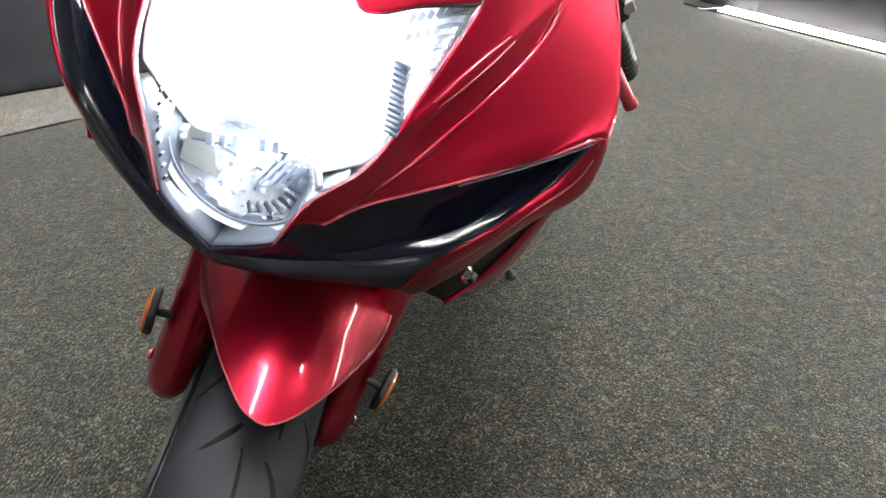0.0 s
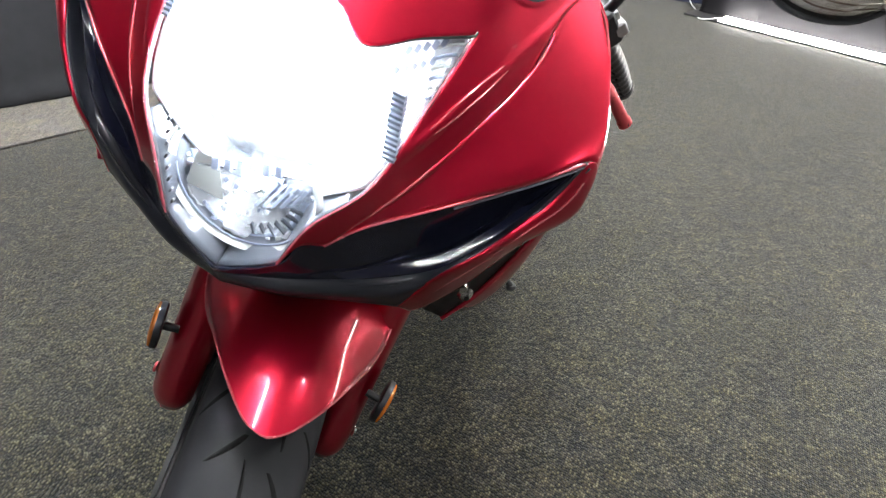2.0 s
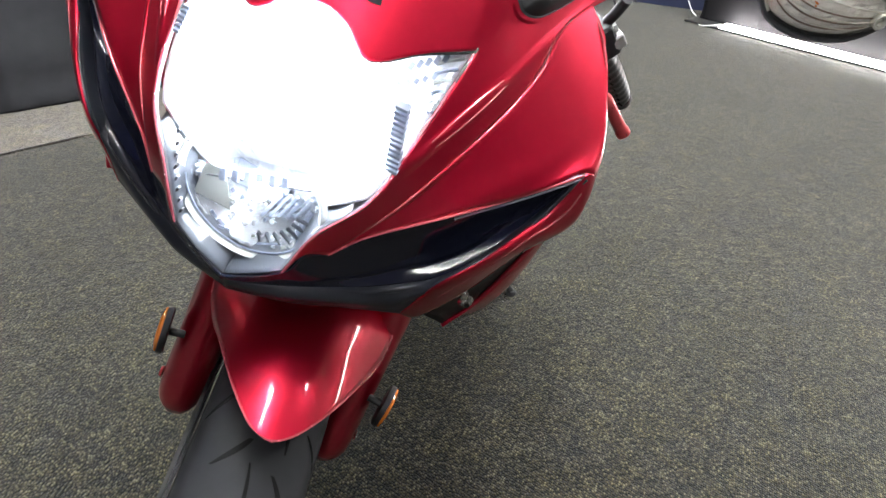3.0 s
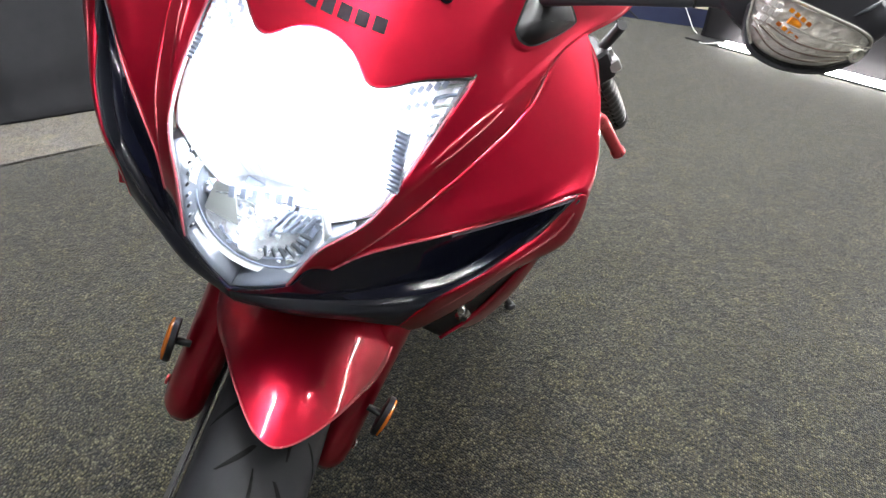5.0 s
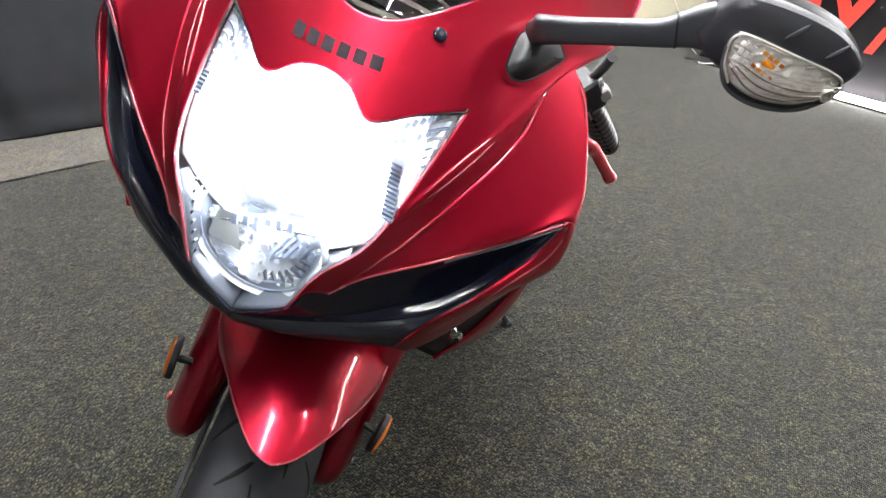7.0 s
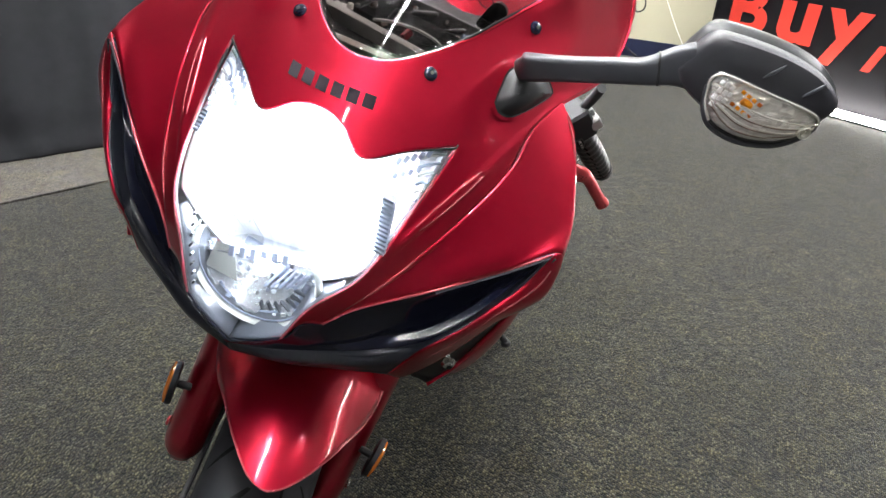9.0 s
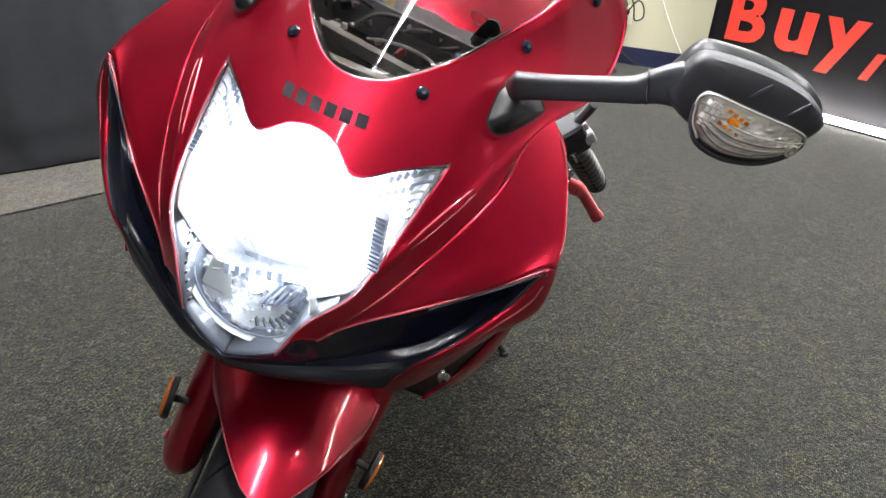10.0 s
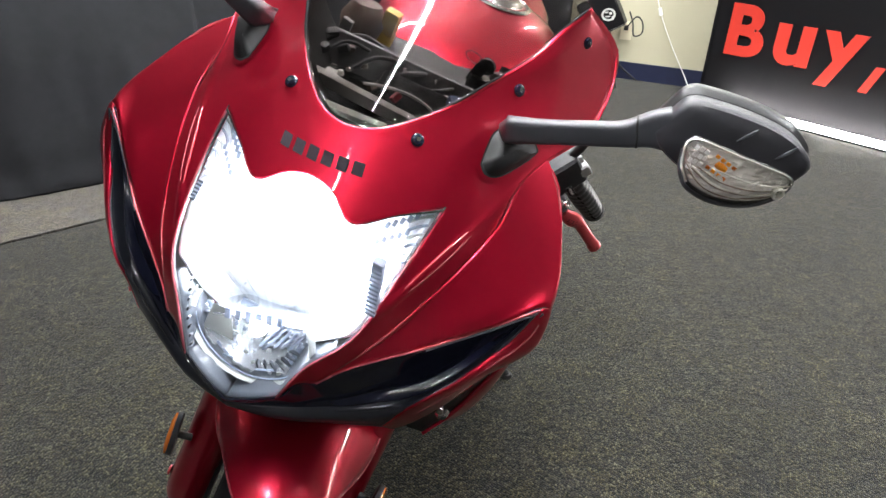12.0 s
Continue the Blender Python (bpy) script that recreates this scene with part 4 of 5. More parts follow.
# ---- mirrors ----
# outline of the shell, seen from ahead: across and up
SHELL = [(.262, 0, 1.088), (.268, 0, 1.107), (.277, 0, 1.1265), (.297, 0, 1.1325), (.335, 0, 1.136), (.366, 0, 1.1345), (.384, 0, 1.129), (.3985, 0, 1.119),
         (.3985, 0, 1.108), (.39, 0, 1.092), (.372, 0, 1.074), (.345, 0, 1.065), (.315, 0, 1.064), (.29, 0, 1.07), (.27, 0, 1.079), (.262, 0, 1.088)]
for side in (1, -1):
    mirror = new("mirror")
    mirror.parent = bike
    mirror.location.x = side * 0.0035
    tagged(mirror, "black mirror with a clear turn signal")
    loop = spline(SHELL, 64)[:-1]
    mid = Vector((.335, 0, 1.098))

    def ring(k, y, up=0.0, out=0.0):
        pts = [mid + (p - mid) * k for p in loop]
        return [Vector((side * (p.x + out), y, p.z + up)) for p in pts]

    bm = grid_bm([ring(.98, .214), ring(1.0, .211), ring(1.0, .196), ring(.985, .191), ring(.93, .187), ring(.8, .185), ring(.5, .183), ring(.02, .183)], closed=True)
    part("housing", bm, PLASTIC, mirror, "matt black mirror shell")
    bm = grid_bm([ring(.9, .238, .004), ring(.99, .238, .004), ring(1.025, .234, .004), ring(1.03, .222, .003), ring(.985, .2165), ring(.9, .2165)], closed=True)
    part("bezel", bm, RUBBER_GLOSS, mirror, "black mirror rim")
    for x in (.335, .372):
        part("mould_line", tube_bm([(side * (x + .005), .1845, 1.1295), (side * x, .1832, 1.1215), (side * (x - .006), .1828, 1.113)], .0017, 6, 6, taper=lambda t: 0.3 + 1.4 * t * (1 - t) * 2), GLARE_PLASTIC, mirror)
    part("mirror_glass", grid_bm(coons([(side * .28, .228, 1.075), (side * .39, .228, 1.085)], [(side * .28, .234, 1.128), (side * .39, .234, 1.128)], [(side * .28, .228, 1.075), (side * .28, .234, 1.128)], [(side * .39, .228, 1.085), (side * .39, .234, 1.128)], 4, 4)), MIRROR, mirror, "mirror glass")
    # stalk with its boot
    path = spline([(side * .127, .226, 1.016), (side * .1365, .2085, 1.0245), (side * .15, .2035, 1.0315), (side * .175, .2, 1.043), (side * .21, .198, 1.059), (side * .24, .2, 1.072), (side * .26, .202, 1.086), (side * .276, .2, 1.094)], 30)
    rows = []
    for i, p in enumerate(path):
        t = i / 30
        high = 0.0115 + 0.004 * abs(1 - t * 2.2) ** 2 * (t < 0.45) + 0.0095 * max(0, (t - 0.72) / 0.28) ** 1.4
        deep = 0.009 + 0.003 * abs(1 - 2 * t)
        tilt = Vector((-side * 0.42, 0, 0.9))
        p = p + Vector((0, 0.004 * max(0, 1 - t * 6), 0))
        rows.append([p + Vector((side * 0.011 * math.sin(a) * max(0, 1 - t * 7), 0, 0)) + tilt * high * math.copysign(abs(math.sin(a)) ** 0.5, math.sin(a)) + Vector((0, 1, 0)) * deep * math.copysign(abs(math.cos(a)) ** 0.5, math.cos(a)) for a in [2 * math.pi * k / 20 for k in range(20)]])
    bm = grid_bm(rows, closed=True)
    bm.verts.ensure_lookup_table()
    bm.faces.new([bm.verts[k] for k in range(20)])
    part("stalk", bm, GLARE_PLASTIC, mirror, "black mirror stalk")
    part("stalk_joint", tube_bm(list(rows[25]) + [rows[25][0]], .0012, 6, 40), SEAL, mirror)
    # boot in its pocket on the cowl
    pocket = spline([(.1255, 0, .9877), (.1354, 0, .9795), (.151, 0, .9796), (.1735, 0, .9978), (.171, 0, 1.0072), (.155, 0, 1.021), (.1395, 0, 1.0243), (.1243, 0, 1.0158), (.1235, 0, 1.002), (.1255, 0, .9877)], 44)[:-1]
    heart = Vector((.147, 0, 1.0))
    for nm, k, lift, high, material in (("pocket_rim", 1.07, 0.0016, 0.0003, RED), ("boot_pocket", 0.97, 0.0022, 0.0002, SEAL), ("stalk_boot", 0.9, 0.0025, 0.012, SEAL)):
        rows = []
        for j in range(9):
            q = j / 8
            row = []
            for p in pocket:
                x, z = heart.x + (p.x - heart.x) * k * (1 - q), heart.z + (p.z - heart.z) * k * (1 - q)
                row.append(on_cowl(side * x, z, lift + high * (1 - (1 - q) ** 3))[0])
            rows.append(row)
        bm = grid_bm(rows, closed=True)
        bmesh.ops.remove_doubles(bm, verts=bm.verts, dist=1e-5)
        part(nm, bm, material, mirror)
    # turn signal
    sig = new("turn_signal")
    sig.parent = mirror
    tagged(sig, "clear ribbed turn signal with an amber bulb")
    s = (lambda c: c) if side == 1 else flip
    low = [(.2905, .176, 1.093), (.296, .174, 1.077), (.307, .171, 1.065), (.325, .169, 1.0612), (.345, .169, 1.0635), (.368, .173, 1.072), (.385, .179, 1.087), (.391, .184, 1.098)]
    top = [(.2905, .176, 1.093), (.293, .173, 1.102), (.302, .17, 1.1055), (.322, .167, 1.1065), (.345, .167, 1.107), (.37, .171, 1.107), (.385, .178, 1.104), (.391, .184, 1.098)]
    cover = coons(s(low), s(top), s([low[0]]), s([low[-1]]), 30, 14, (0, -0.014, 0), 0.6)
    shell("signal_lens", cover, SIGNAL_LENS, sig, 0.0012)
    inner = [[p + Vector((0, 0.004 + 0.004 * 4 * (j / 14) * (1 - j / 14) + 0.003 * (((i // 2) * 7 + (j // 2) * 11 + i * j % 3) % 5) / 5, 0)) for i, p in enumerate(r)] for j, r in enumerate(cover)]
    plate = shell("signal_reflector", inner, SIGNAL_BACK, sig, 0.001)
    plate.data.polygons.foreach_set("use_smooth", [False] * len(plate.data.polygons))
    for k in range(12):
        x, z = .2985 + .0048 * (k % 3) + .0015 * (k // 3 % 2), 1.0985 - .0062 * (k // 3)
        part("mirror_facet", box_bm(.0038, .0016, .0044, .0005), CHROME, sig, smooth=False, m=pose(side * x, .1655 + .0008 * (k % 2), z, 18 * (k % 3) - 18, 10, 15 * (k % 2) - 8))
    bulb = part("signal_bulb", lathe_bm([(0, -.006), (.003, -.005), (.004, 0), (.003, .005), (0, .006)], 12, "X"), AMBER_BULB, sig, "amber bulb", m=pose(side * .325, .1645, 1.092, 0, 12, 0))
    for k in range(8):
        part("bulb_facet", box_bm(.0038, .0016, .0032, .0005), AMBER_BULB if k in (0, 1, 2, 5, 6) else AMBER, bulb, smooth=False, m=pose(-.009 + .0058 * (k % 4), -.0018, .0058 if k < 4 else -.0068, 0, 0, 0))
    part("signal_seal", tube_bm(s(low + top[::-1][1:]), .0018, 6, 50), SEAL, sig)
    part("signal_lip", tube_bm([Vector(p) + Vector((0, -.001, -.0032)) for p in s(low)], .0022, 8, 40), PLASTIC, sig)
    part("signal_edge", tube_bm([Vector(p) + Vector((0, -.002, 0)) for p in s(low[2::-1] + top[1:])], .0012, 8, 60), CLEAR_EDGE, sig)
    for k in range(4):
        line = [p + Vector((0, -0.0004, 0)) for p in cover[3 + 2 * k]][4 + 2 * k:-2]
        part("lens_rib", tube_bm([line[0], line[6], line[12], line[18], line[-1]], .0004 + .0003 * (k % 2), 6, 20), CLEAR_EDGE, sig)
    for k in range(3):
        line = [p + Vector((0, 0.0016, 0.001)) for p in cover[2 + 2 * k]][5 + k:-6]
        part("tinted_band", tube_bm([line[0], line[6], line[12], line[-1]], .0007, 6, 20), BROWN, sig, "dark translucent band")
    part("adjuster", lathe_bm([(.0035, -.002), (.0052, -.003), (.006, -.002), (.006, .002), (.0035, .002), (.0035, -.002)], 18, "Y"), CLEAR_EDGE, sig, m=pose(side * .3795, .1665, 1.0905, 0, 0, side * 25))

# ---- handlebar end, lever, what the screen covers ----
bar = new("handlebar")
bar.parent = bike
bar.location.x = 0.0035
tagged(bar, "left handlebar with ribbed black grip")
GRIP = [(.236, .486, .893), (.245, .499, .885), (.272, .541, .854), (.303, .59, .818)]
part("grip", tube_bm(GRIP, .0172, 20, 40, taper=lambda t: 1 + 0.03 * math.cos(t * 60) + 0.12 * math.sin(3.1 * t)), RUBBER_GLOSS, bar, "black rubber grip")
part("bar_end", tube_bm([(.3025, .589, .8185), (.307, .596, .8135), (.311, .602, .809)], .0185, 18, 8, taper=lambda t: 1 - 0.25 * t ** 3), DARK, bar)
part("bar_cap", tube_bm([(.3105, .6015, .8095), (.312, .604, .808), (.3135, .606, .806)], .0125, 16, 4), STEEL, bar, "bright bar end cap")
for k in range(7):
    p = Vector(GRIP[1]).lerp(Vector(GRIP[3]), k / 7 + 0.06)
    part("grip_rib", tube_bm([p + Vector((-.012, -.0125, .0085)), p + Vector((.001, -.0185, .002)), p + Vector((.006, -.0165, -.006)), p + Vector((.012, -.012, -.009))], .0016, 6, 8), GROOVE, bar)
part("switch_box", box_bm(.046, .05, .05, .01, (0, 0, 0), 3), DARK, bar, "black switch housing", m=pose(.221, .47, .907, 0, 40, 32))
part("switch_cover", box_bm(.02, .02, .038, .006, (0, 0, 0), 3), GREY, bar, "worn grey switch cover", m=pose(.241, .465, .914, 0, 40, 32))
part("switch_button", box_bm(.014, .008, .007, .002), GREY, bar, m=pose(.237, .468, .933, 0, 40, 32))
panel = part("switch_label", box_bm(.016, .003, .009, .0008), SEAL, bar, "small black panel with pale lettering", m=pose(.2435, .445, .8935, 10, 38, 32))
letters("MODE", .0052, .0003, PALE, panel, pose(0, -.0018, 0, 90, 0, 0), "lettering")
part("perch", tube_bm([(.2, .48, .89), (.228, .468, .87), (.25, .462, .852)], .011, 10, 10), DARK, bar)
part("cable_adjuster", tube_bm([(.235, .452, .862), (.242, .447, .868), (.25, .442, .874)], .0042, 8, 20, taper=lambda t: 1 + 0.2 * math.cos(t * 50)), STEEL, bar)
lever = part("clutch_lever", tube_bm([(.25, .456, .853), (.262, .46, .848), (.278, .47, .842), (.3, .483, .823), (.322, .496, .804)], .0068, 12, 30, taper=lambda t: 1.0 + 0.45 * math.exp(-((t - 0.2) / 0.12) ** 2) + 0.18 * (t > 0.88), flat=1.25), REDALU, bar, "short red anodised clutch lever")
for k in range(3):
    part("lever_slot", box_bm(.0016, .003, .006, .0005), SEAL, lever, m=pose(.262 + .0035 * k, .4525 + .001 * k, .8475 - .0005 * k, 0, 15, 0))
part("lever_hole", lathe_bm([(0, -.0092), (.0028, -.0092), (.0028, -.0085), (0, -.0085)], 12, "Y"), SEAL, lever, m=pose(.319, .496, .807, 0, 30, 25))
part("cable_boot", tube_bm([(.224, .465, .935), (.228, .45, .955), (.231, .435, .977)], .006, 12, 36, taper=lambda t: 1 + 0.2 * math.cos(t * 75)), SEAL, bar)

dash = new("cockpit")
dash.parent = bike
dash.location.x = 0.0035
tagged(dash, "dark cockpit with gauges behind the windscreen")
part("dash_tray", grid_bm(coons(across[2:-2], [(-.15, .47, .93), (0, .48, .92), (.15, .47, .93)], [across[2], (-.16, .42, 1.0), (-.15, .47, .93)], [across[-3], (.16, .42, 1.0), (.15, .47, .93)], 30, 14, (0, 0, -0.055))), MATTE, dash)
part("gauge", box_bm(.2, .07, .05, .012, (0, .03, -.025), 3), SEAL, dash, "black gauge pod", m=pose(-.012, .33, 1.008, -38, 0, 0))
part("gauge_rim", tube_bm([(-.03, .245, .99), (-.009, .24, .998), (.02, .24, 1.002), (.045, .24, .999), (.062, .24, .99)], .0016, 8, 24), PALE, dash, "pale curved rim")
part("gauge_face", box_bm(.085, .05, .012, .005, (0, 0, 0), 3), GROOVE, dash, m=pose(.02, .268, .984, 30, 0, 0))
part("stay_bar", box_bm(.15, .008, .017, .002), PALE, dash, "grey cowl stay", m=pose(-.016, .203, .992, 25, 3, 0))
part("stay_bar", box_bm(.075, .008, .009, .002), PALE, dash, m=pose(-.012, .178, .98, 25, -3, 0))
part("stay_bracket", box_bm(.016, .03, .004, .001), PALE, dash, m=pose(-.062, .22, .99, 15, 0, 0))
part("yellow_cap", box_bm(.022, .018, .034, .004, (0, 0, 0), 2), GOLD, dash, "yellow reservoir tag", m=pose(-.078, .452, 1.003, 10, 8, 0))
for k, (x, y, z, a) in enumerate(((-.085, .29, .97, 10), (-.05, .3, .985, -25), (.05, .3, .99, 30), (-.02, .29, .978, 5))):
    part("terminal", lathe_bm([(0, 0), (.004, 0), (.005, .004), (.003, .008), (0, .009)], 10), (STEEL, BROWN)[k % 2], dash, m=pose(x, y, z, a, a, 0))
part("stay_screw", lathe_bm([(0, 0), (.004, 0), (.003, .005), (0, .006)], 12), WHITE, dash, m=pose(-.048, .215, 1.0))
part("wire_clip", box_bm(.014, .006, .03, .002), GREY, dash, m=pose(-.106, .36, 1.0, 20, 15, 0))
part("triple_clamp", box_bm(.24, .07, .03, .012, (0, 0, 0), 3), SEAL, dash, "dark top clamp", m=pose(.0, .47, .955, 20, 0, 8))
for side in (1, -1):
    part("fork_cap", lathe_bm([(0, 0), (.024, 0), (.024, .02), (.014, .026), (.014, .034), (0, .034)], 20), GOLD if side < 0 else ALLOY, dash, m=pose(side * .095, .47 + side * 0.01, .968, -20, 0, 0))
part("brown_cap", lathe_bm([(0, 0), (.03, 0), (.032, .02), (.02, .04), (0, .042)], 20), BROWN, dash, "grey-brown reservoir", m=pose(-.115, .45, .975))
rng = random.Random(7)
for k in range(16):
    x, y = rng.uniform(-.115, .07), rng.uniform(.245, .345)
    size = rng.uniform(.004, .011)
    m = pose(x, y, .992 + 0.06 * (y - .245) + rng.uniform(-.004, .008), rng.uniform(-40, 40), rng.uniform(-40, 40), rng.uniform(0, 90))
    if k % 3:
        part("connector", box_bm(size * 1.6, size, size, .0012), (SEAL, BROWN, DARK, MAROON)[k % 4], dash, m=m)
    else:
        part("nut", lathe_bm([(0, 0), (.003, 0), (.0035, .002), (.002, .004), (0, .004)], 6), STEEL, dash, m=m)
for k in range(5):
    x = -.1 + .04 * k
    part("cable", tube_bm([(x, .27 + .01 * k, .985), (x + .02, .3, 1.006 - .003 * k), (x + .045, .32 + .006 * k, 1.0), (x + .06, .345, .985)], .0022 + .0006 * (k % 3), 8, 20), SEAL, dash)
key = part("ignition_key", lathe_bm([(0, -.0055), (.008, -.0055), (.0115, -.003), (.0115, .003), (.008, .0055), (0, .0055)], 12, "Y", box_bm(.017, .011, .034, .003, (-.004, 0, -.016), 2)), SEAL, dash, "black ignition key", m=pose(.07, .42, 1.012, 15, 20, 0))
part("key_ring", lathe_bm([(.012, -.001), (.0135, 0), (.012, .001), (.011, 0), (.012, -.001)], 24), STEEL, key, m=pose(-.02, .004, -.006, -62, -14, 0))
part("ignition_lock", lathe_bm([(0, 0), (.016, 0), (.014, .02), (0, .022)], 20), ALLOY, dash, m=pose(.066, .425, .975))
for pts, rad in (([(-.1, .3, .96), (-.05, .33, .98), (.02, .32, .96), (.08, .3, .98)], .004), ([(.05, .28, .97), (.075, .3, .995), (.1, .34, .97)], .005), ([(-.12, .33, .98), (-.08, .36, 1.0), (-.03, .38, .98)], .0035)):
    part("cable", tube_bm(pts, rad, 8, 20), SEAL, dash)
part("relay", box_bm(.03, .02, .014, .003), NAVY, dash, m=pose(.076, .275, 1.0, 20, 0, 30))
part("coupler", box_bm(.035, .02, .016, .003), MAROON, dash, m=pose(.012, .315, .975, 20, 0, 10))

# tank, seat, tail
TANK = [(.47, .905, .07, .06), (.5, .915, .115, .075), (.57, .925, .15, .09), (.66, .935, .165, .105), (.76, .93, .16, .108), (.86, .905, .125, .09), (.95, .87, .08, .06), (.99, .85, .05, .04)]
sa, sb = spline([(y, z, 0) for y, z, w, h in TANK], 30), spline([(y, w, h) for y, z, w, h in TANK], 30)
rows = []
for p, h in zip(sa, sb):
    rows.append([(h.y * math.copysign(abs(math.cos(a)) ** 0.75, math.cos(a)), p.x, p.y + h.z * math.copysign(abs(math.sin(a)) ** 0.8, math.sin(a))) for a in [2 * math.pi * i / 40 for i in range(40)]])
bm = grid_bm(rows, closed=True)
bm.verts.ensure_lookup_table()
bm.faces.new([bm.verts[k] for k in range(40)])
bm.faces.new([bm.verts[len(bm.verts) - 40 + k] for k in range(40)])
tank = part("fuel_tank", bm, RED, bike, "candy red fuel tank")
cap = part("filler_cap", lathe_bm([(0, .006), (.03, .006), (.036, .004), (.04, 0), (.04, -.004), (0, -.004)], 32), STEEL, tank, "silver filler cap", m=pose(.02, .7, 1.041, 4, 0, 0))
part("cap_ring", lathe_bm([(.046, 0), (.05, .003), (.056, 0), (.046, 0)], 40), STEEL, tank, m=pose(.02, .7, 1.04, 4, 0, 0))
for k in range(4):
    part("cap_screw", lathe_bm([(0, 0), (.003, 0), (.002, .003), (0, .003)], 10), STEEL, tank, m=pose(.02 + .05 * math.cos(k * 1.57), .7 + .05 * math.sin(k * 1.57), 1.043))
part("seat", box_bm(.24, .36, .07, .03, (0, 1.14, .82), 3), SEAL, bike, "black seat pad")
part("tail", grid_bm([[(w * math.cos(a) * k, y, z + h * math.sin(a) * k) for a in [2 * math.pi * i / 20 for i in range(21)]] for y, z, w, h, k in ((1.0, .8, .13, .06, 1), (1.2, .84, .12, .06, 1), (1.4, .9, .07, .035, 1), (1.48, .92, .03, .02, 1), (1.49, .92, .001, .001, 1))]), RED, bike, "candy red tail")
part("frame", tube_bm([(.0, .45, .85), (.12, .62, .72), (.12, .95, .55), (.1, 1.05, .42)], .03, 12, 16), ALLOY, bike)
part("frame", tube_bm([(.0, .45, .85), (-.12, .62, .72), (-.12, .95, .55), (-.1, 1.05, .42)], .03, 12, 16), ALLOY, bike)
part("engine", box_bm(.3, .42, .36, .05, (0, .72, .46), 3), ALLOY, bike, "dark engine block")
rear = part("rear_wheel", lathe_bm([(.2, -.08), (.216, -.085), (.216, .085), (.2, .08), (.19, .03), (.19, -.03), (.2, -.08)], 64, "X"), ALLOY, bike, "black rear wheel", m=pose(0.02, 1.4, .33))
part("tyre", lathe_bm([(.22, -.08), (.25, -.092), (.28, -.09), (.305, -.06), (.315, 0), (.305, .06), (.28, .09), (.25, .092), (.22, .08)], 80, "X"), RUBBER, rear)
for side in (1, -1):
    part("swingarm", tube_bm([(side * .1, .98, .42), (side * .12, 1.2, .38), (side * .11, 1.4, .33)], .024, 10, 8), ALLOY, bike)
# side stand: from the chassis to the carpet on the left
foot = BIKE.inverted() @ Vector((0.255, 1.38, 0.006))
part("side_stand", tube_bm([(.1, .88, .36), tuple(Vector((.1, .88, .36)).lerp(foot, 0.6)), tuple(foot)], .0085, 12, 10), DARK, bike, "steel side stand")
part("stand_foot", lathe_bm([(0, -.006), (.013, -.006), (.014, 0), (.011, .006), (0, .008)], 20), DARK, bike, m=Matrix.Translation(foot) @ pose(0, 0, 0, 0, -18, 0))

# ---- by the cream wall ----
wn = Vector((wd.y, -wd.x, 0))
wall_yaw = math.degrees(math.atan2(wd.y, wd.x))


def at_wall(along, z, off):
    p = wall_at + wd * along + wn * off
    return Vector((p.x, p.y, z))


outlet = thing("wall_outlet", Matrix.Translation(at_wall(-.06, .32, 0.002)) @ pose(0, 0, 0, 0, 0, wall_yaw), "ivory plastic outlet plate with a plugged-in cable", "outlet")
part("plate", box_bm(.075, .008, .12, .003, (0, -.004, 0)), IVORY, outlet)
part("plug", box_bm(.028, .03, .03, .005, (0, -.02, .02)), SEAL, outlet, "black plug")
cable = tagged(part("power_cable", tube_bm([at_wall(-.06, .34, .035), at_wall(.0, .42, .05), at_wall(.045, .39, .06), at_wall(.05, .32, .05), at_wall(.0, .3, .05), at_wall(-.02, .38, .04), at_wall(-.05, .45, .05)], .005, 8, 50), SEAL), "thin black power cable looped at the outlet", "cable")
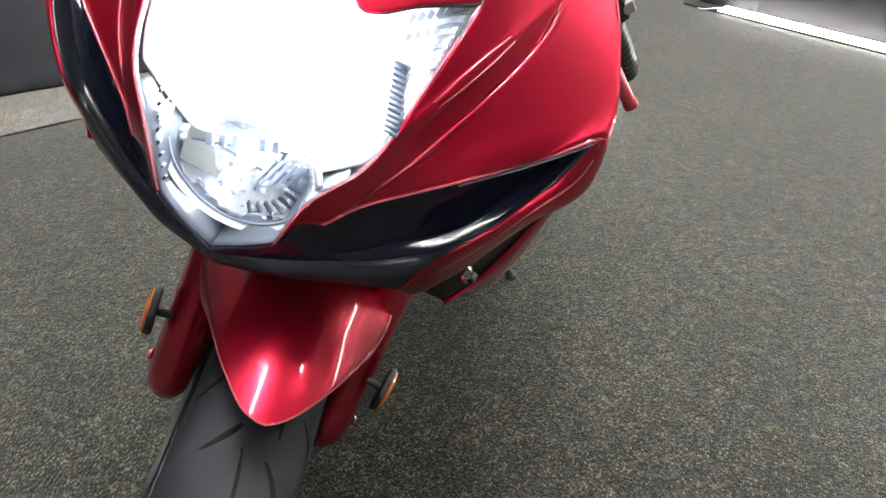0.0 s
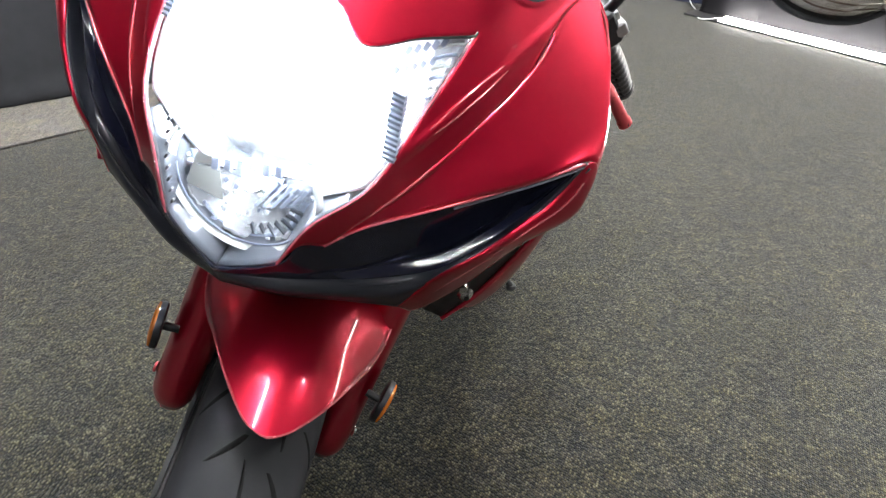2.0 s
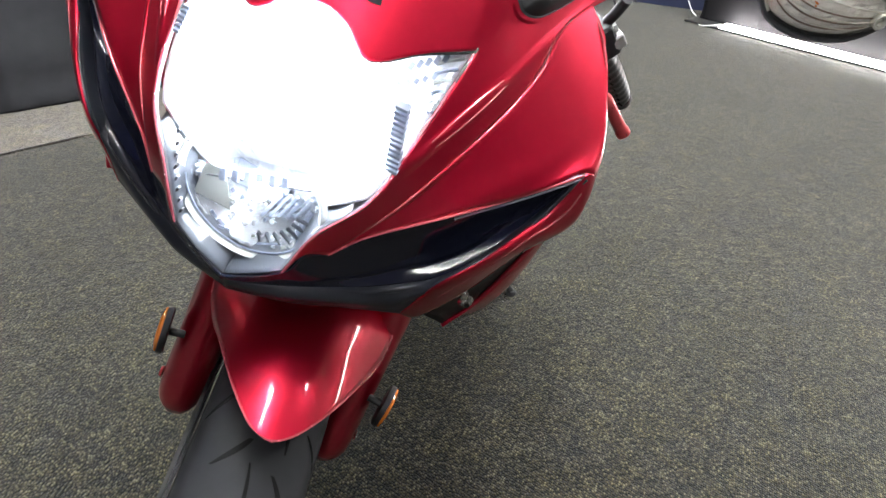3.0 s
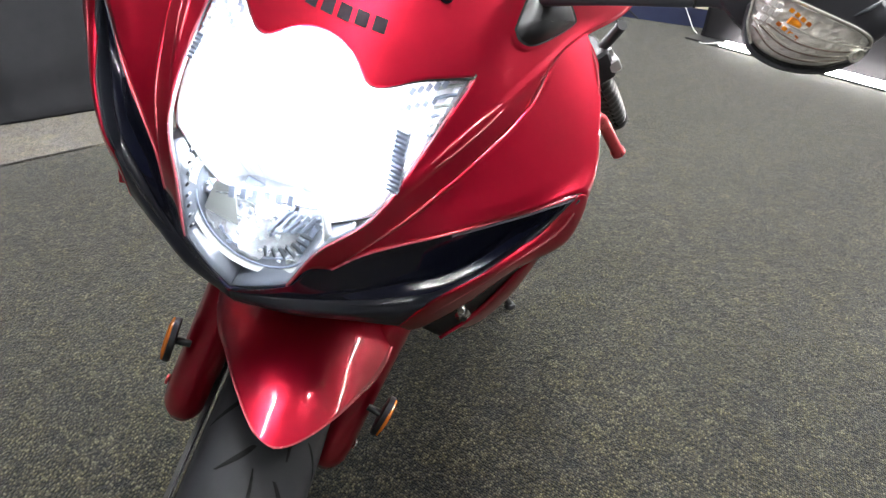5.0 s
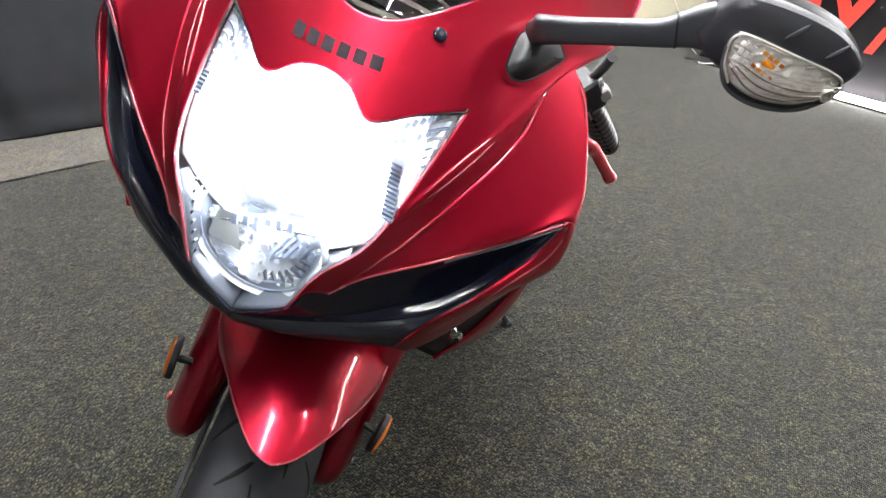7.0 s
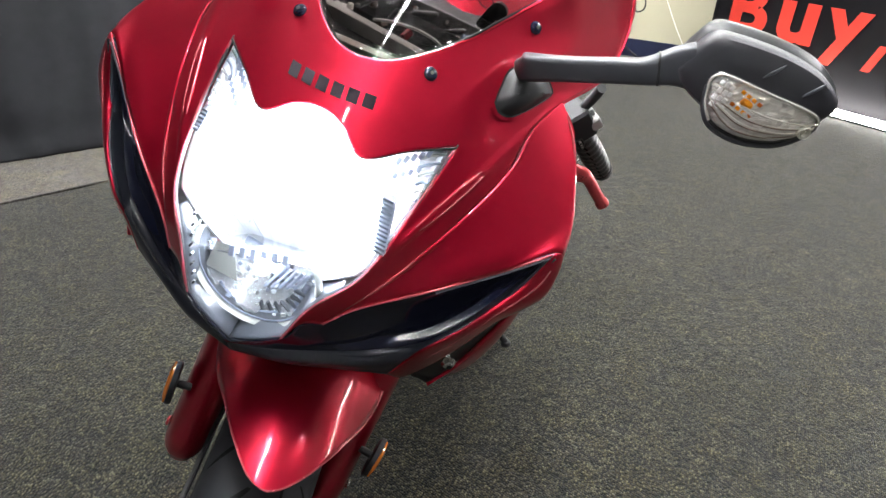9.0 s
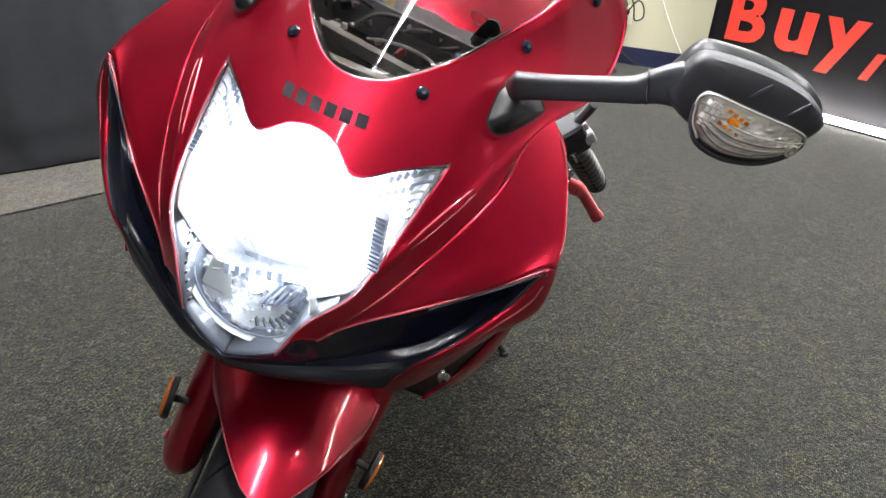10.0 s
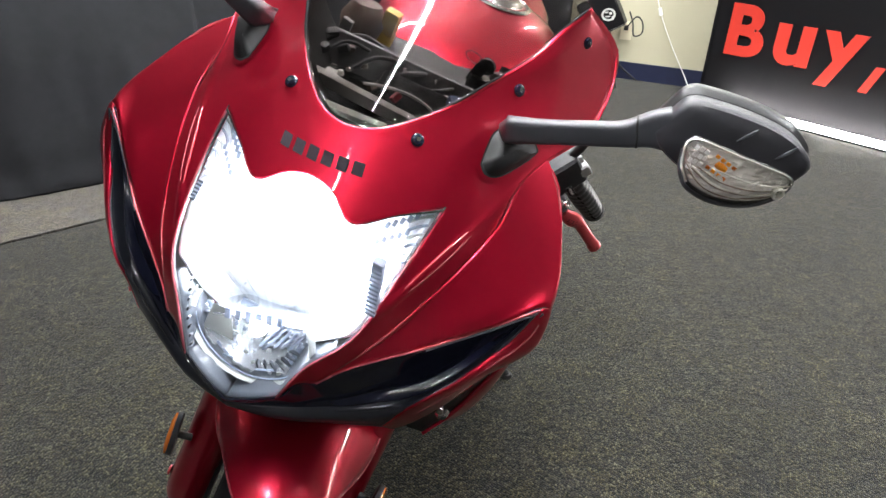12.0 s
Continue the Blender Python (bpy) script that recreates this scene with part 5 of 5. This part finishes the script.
cord = thing("white_cord", Matrix.Identity(4), "thin white cord with an inline switch hanging by the wall", "cord")
part("wire", tube_bm([at_wall(.07, .95, .02), at_wall(.1, .6, .015), at_wall(.145, .456, .02), at_wall(.25, .26, .02), at_wall(.36, .09, .03), at_wall(.42, .012, .09), at_wall(.46, .006, .2), stand.matrix_world @ Vector((.12, -.02, .006)), stand.matrix_world @ Vector((.23, .03, .03))], .003, 8, 60), WHITE, cord)
part("switch", box_bm(.022, .016, .05, .005, (0, 0, 0), 3), WHITE, cord, "white inline switch", m=Matrix.Translation(at_wall(.142, .462, .02)) @ pose(0, 0, 0, 0, -18, wall_yaw))
box = thing("speaker_box", Matrix.Translation(at_wall(-.2, 0, .2)) @ pose(0, 0, 0, 0, 0, wall_yaw), "small black box with a pale emblem on thin legs", "box")
case = part("case", box_bm(.25, .1, .24, .02, (0, 0, 0), 3), BANNER, box, m=pose(0, 0, .44, 0, -30, 0))
part("trim", box_bm(.252, .02, .012, .004, (0, -.045, -.118)), STEEL, case, "bright lower edge trim")
badge = part("emblem", lathe_bm([(.015, -.052), (.0185, -.053), (.021, -.052), (.021, -.051), (.015, -.051), (.015, -.052)], 16, "Y"), PALE, case, "pale worn emblem", m=pose(.05, 0, -.02, 0, 20, 0) @ Matrix.Diagonal((2.2, 1, 1.9, 1)))
for k, (x, z, w, h) in enumerate(((-.006, .008, .01, .005), (.006, .004, .008, .008), (-.002, -.006, .014, .004), (.012, -.012, .006, .012), (-.013, -.012, .005, .008))):
    part("emblem_mark", box_bm(w, .003, h, .001, (x, -.0515, z)), PALE, badge)
for x, y in ((-.1, .06), (.1, .06), (.14, -.1), (-.1, -.06)):
    part("leg", tube_bm([(x * 0.6, y * 0.6, .33), (x * 0.9, y * 0.9, .16), (x * 1.3, y * 1.2, .006)], .007, 8, 8), SEAL, box)
part("leg", tube_bm([box.matrix_world.inverted() @ Vector(p) for p in ((1.0, 4.6, .3), (1.16, 4.57, .11), (1.29, 4.555, .008))], .006, 8, 8), SEAL, box)
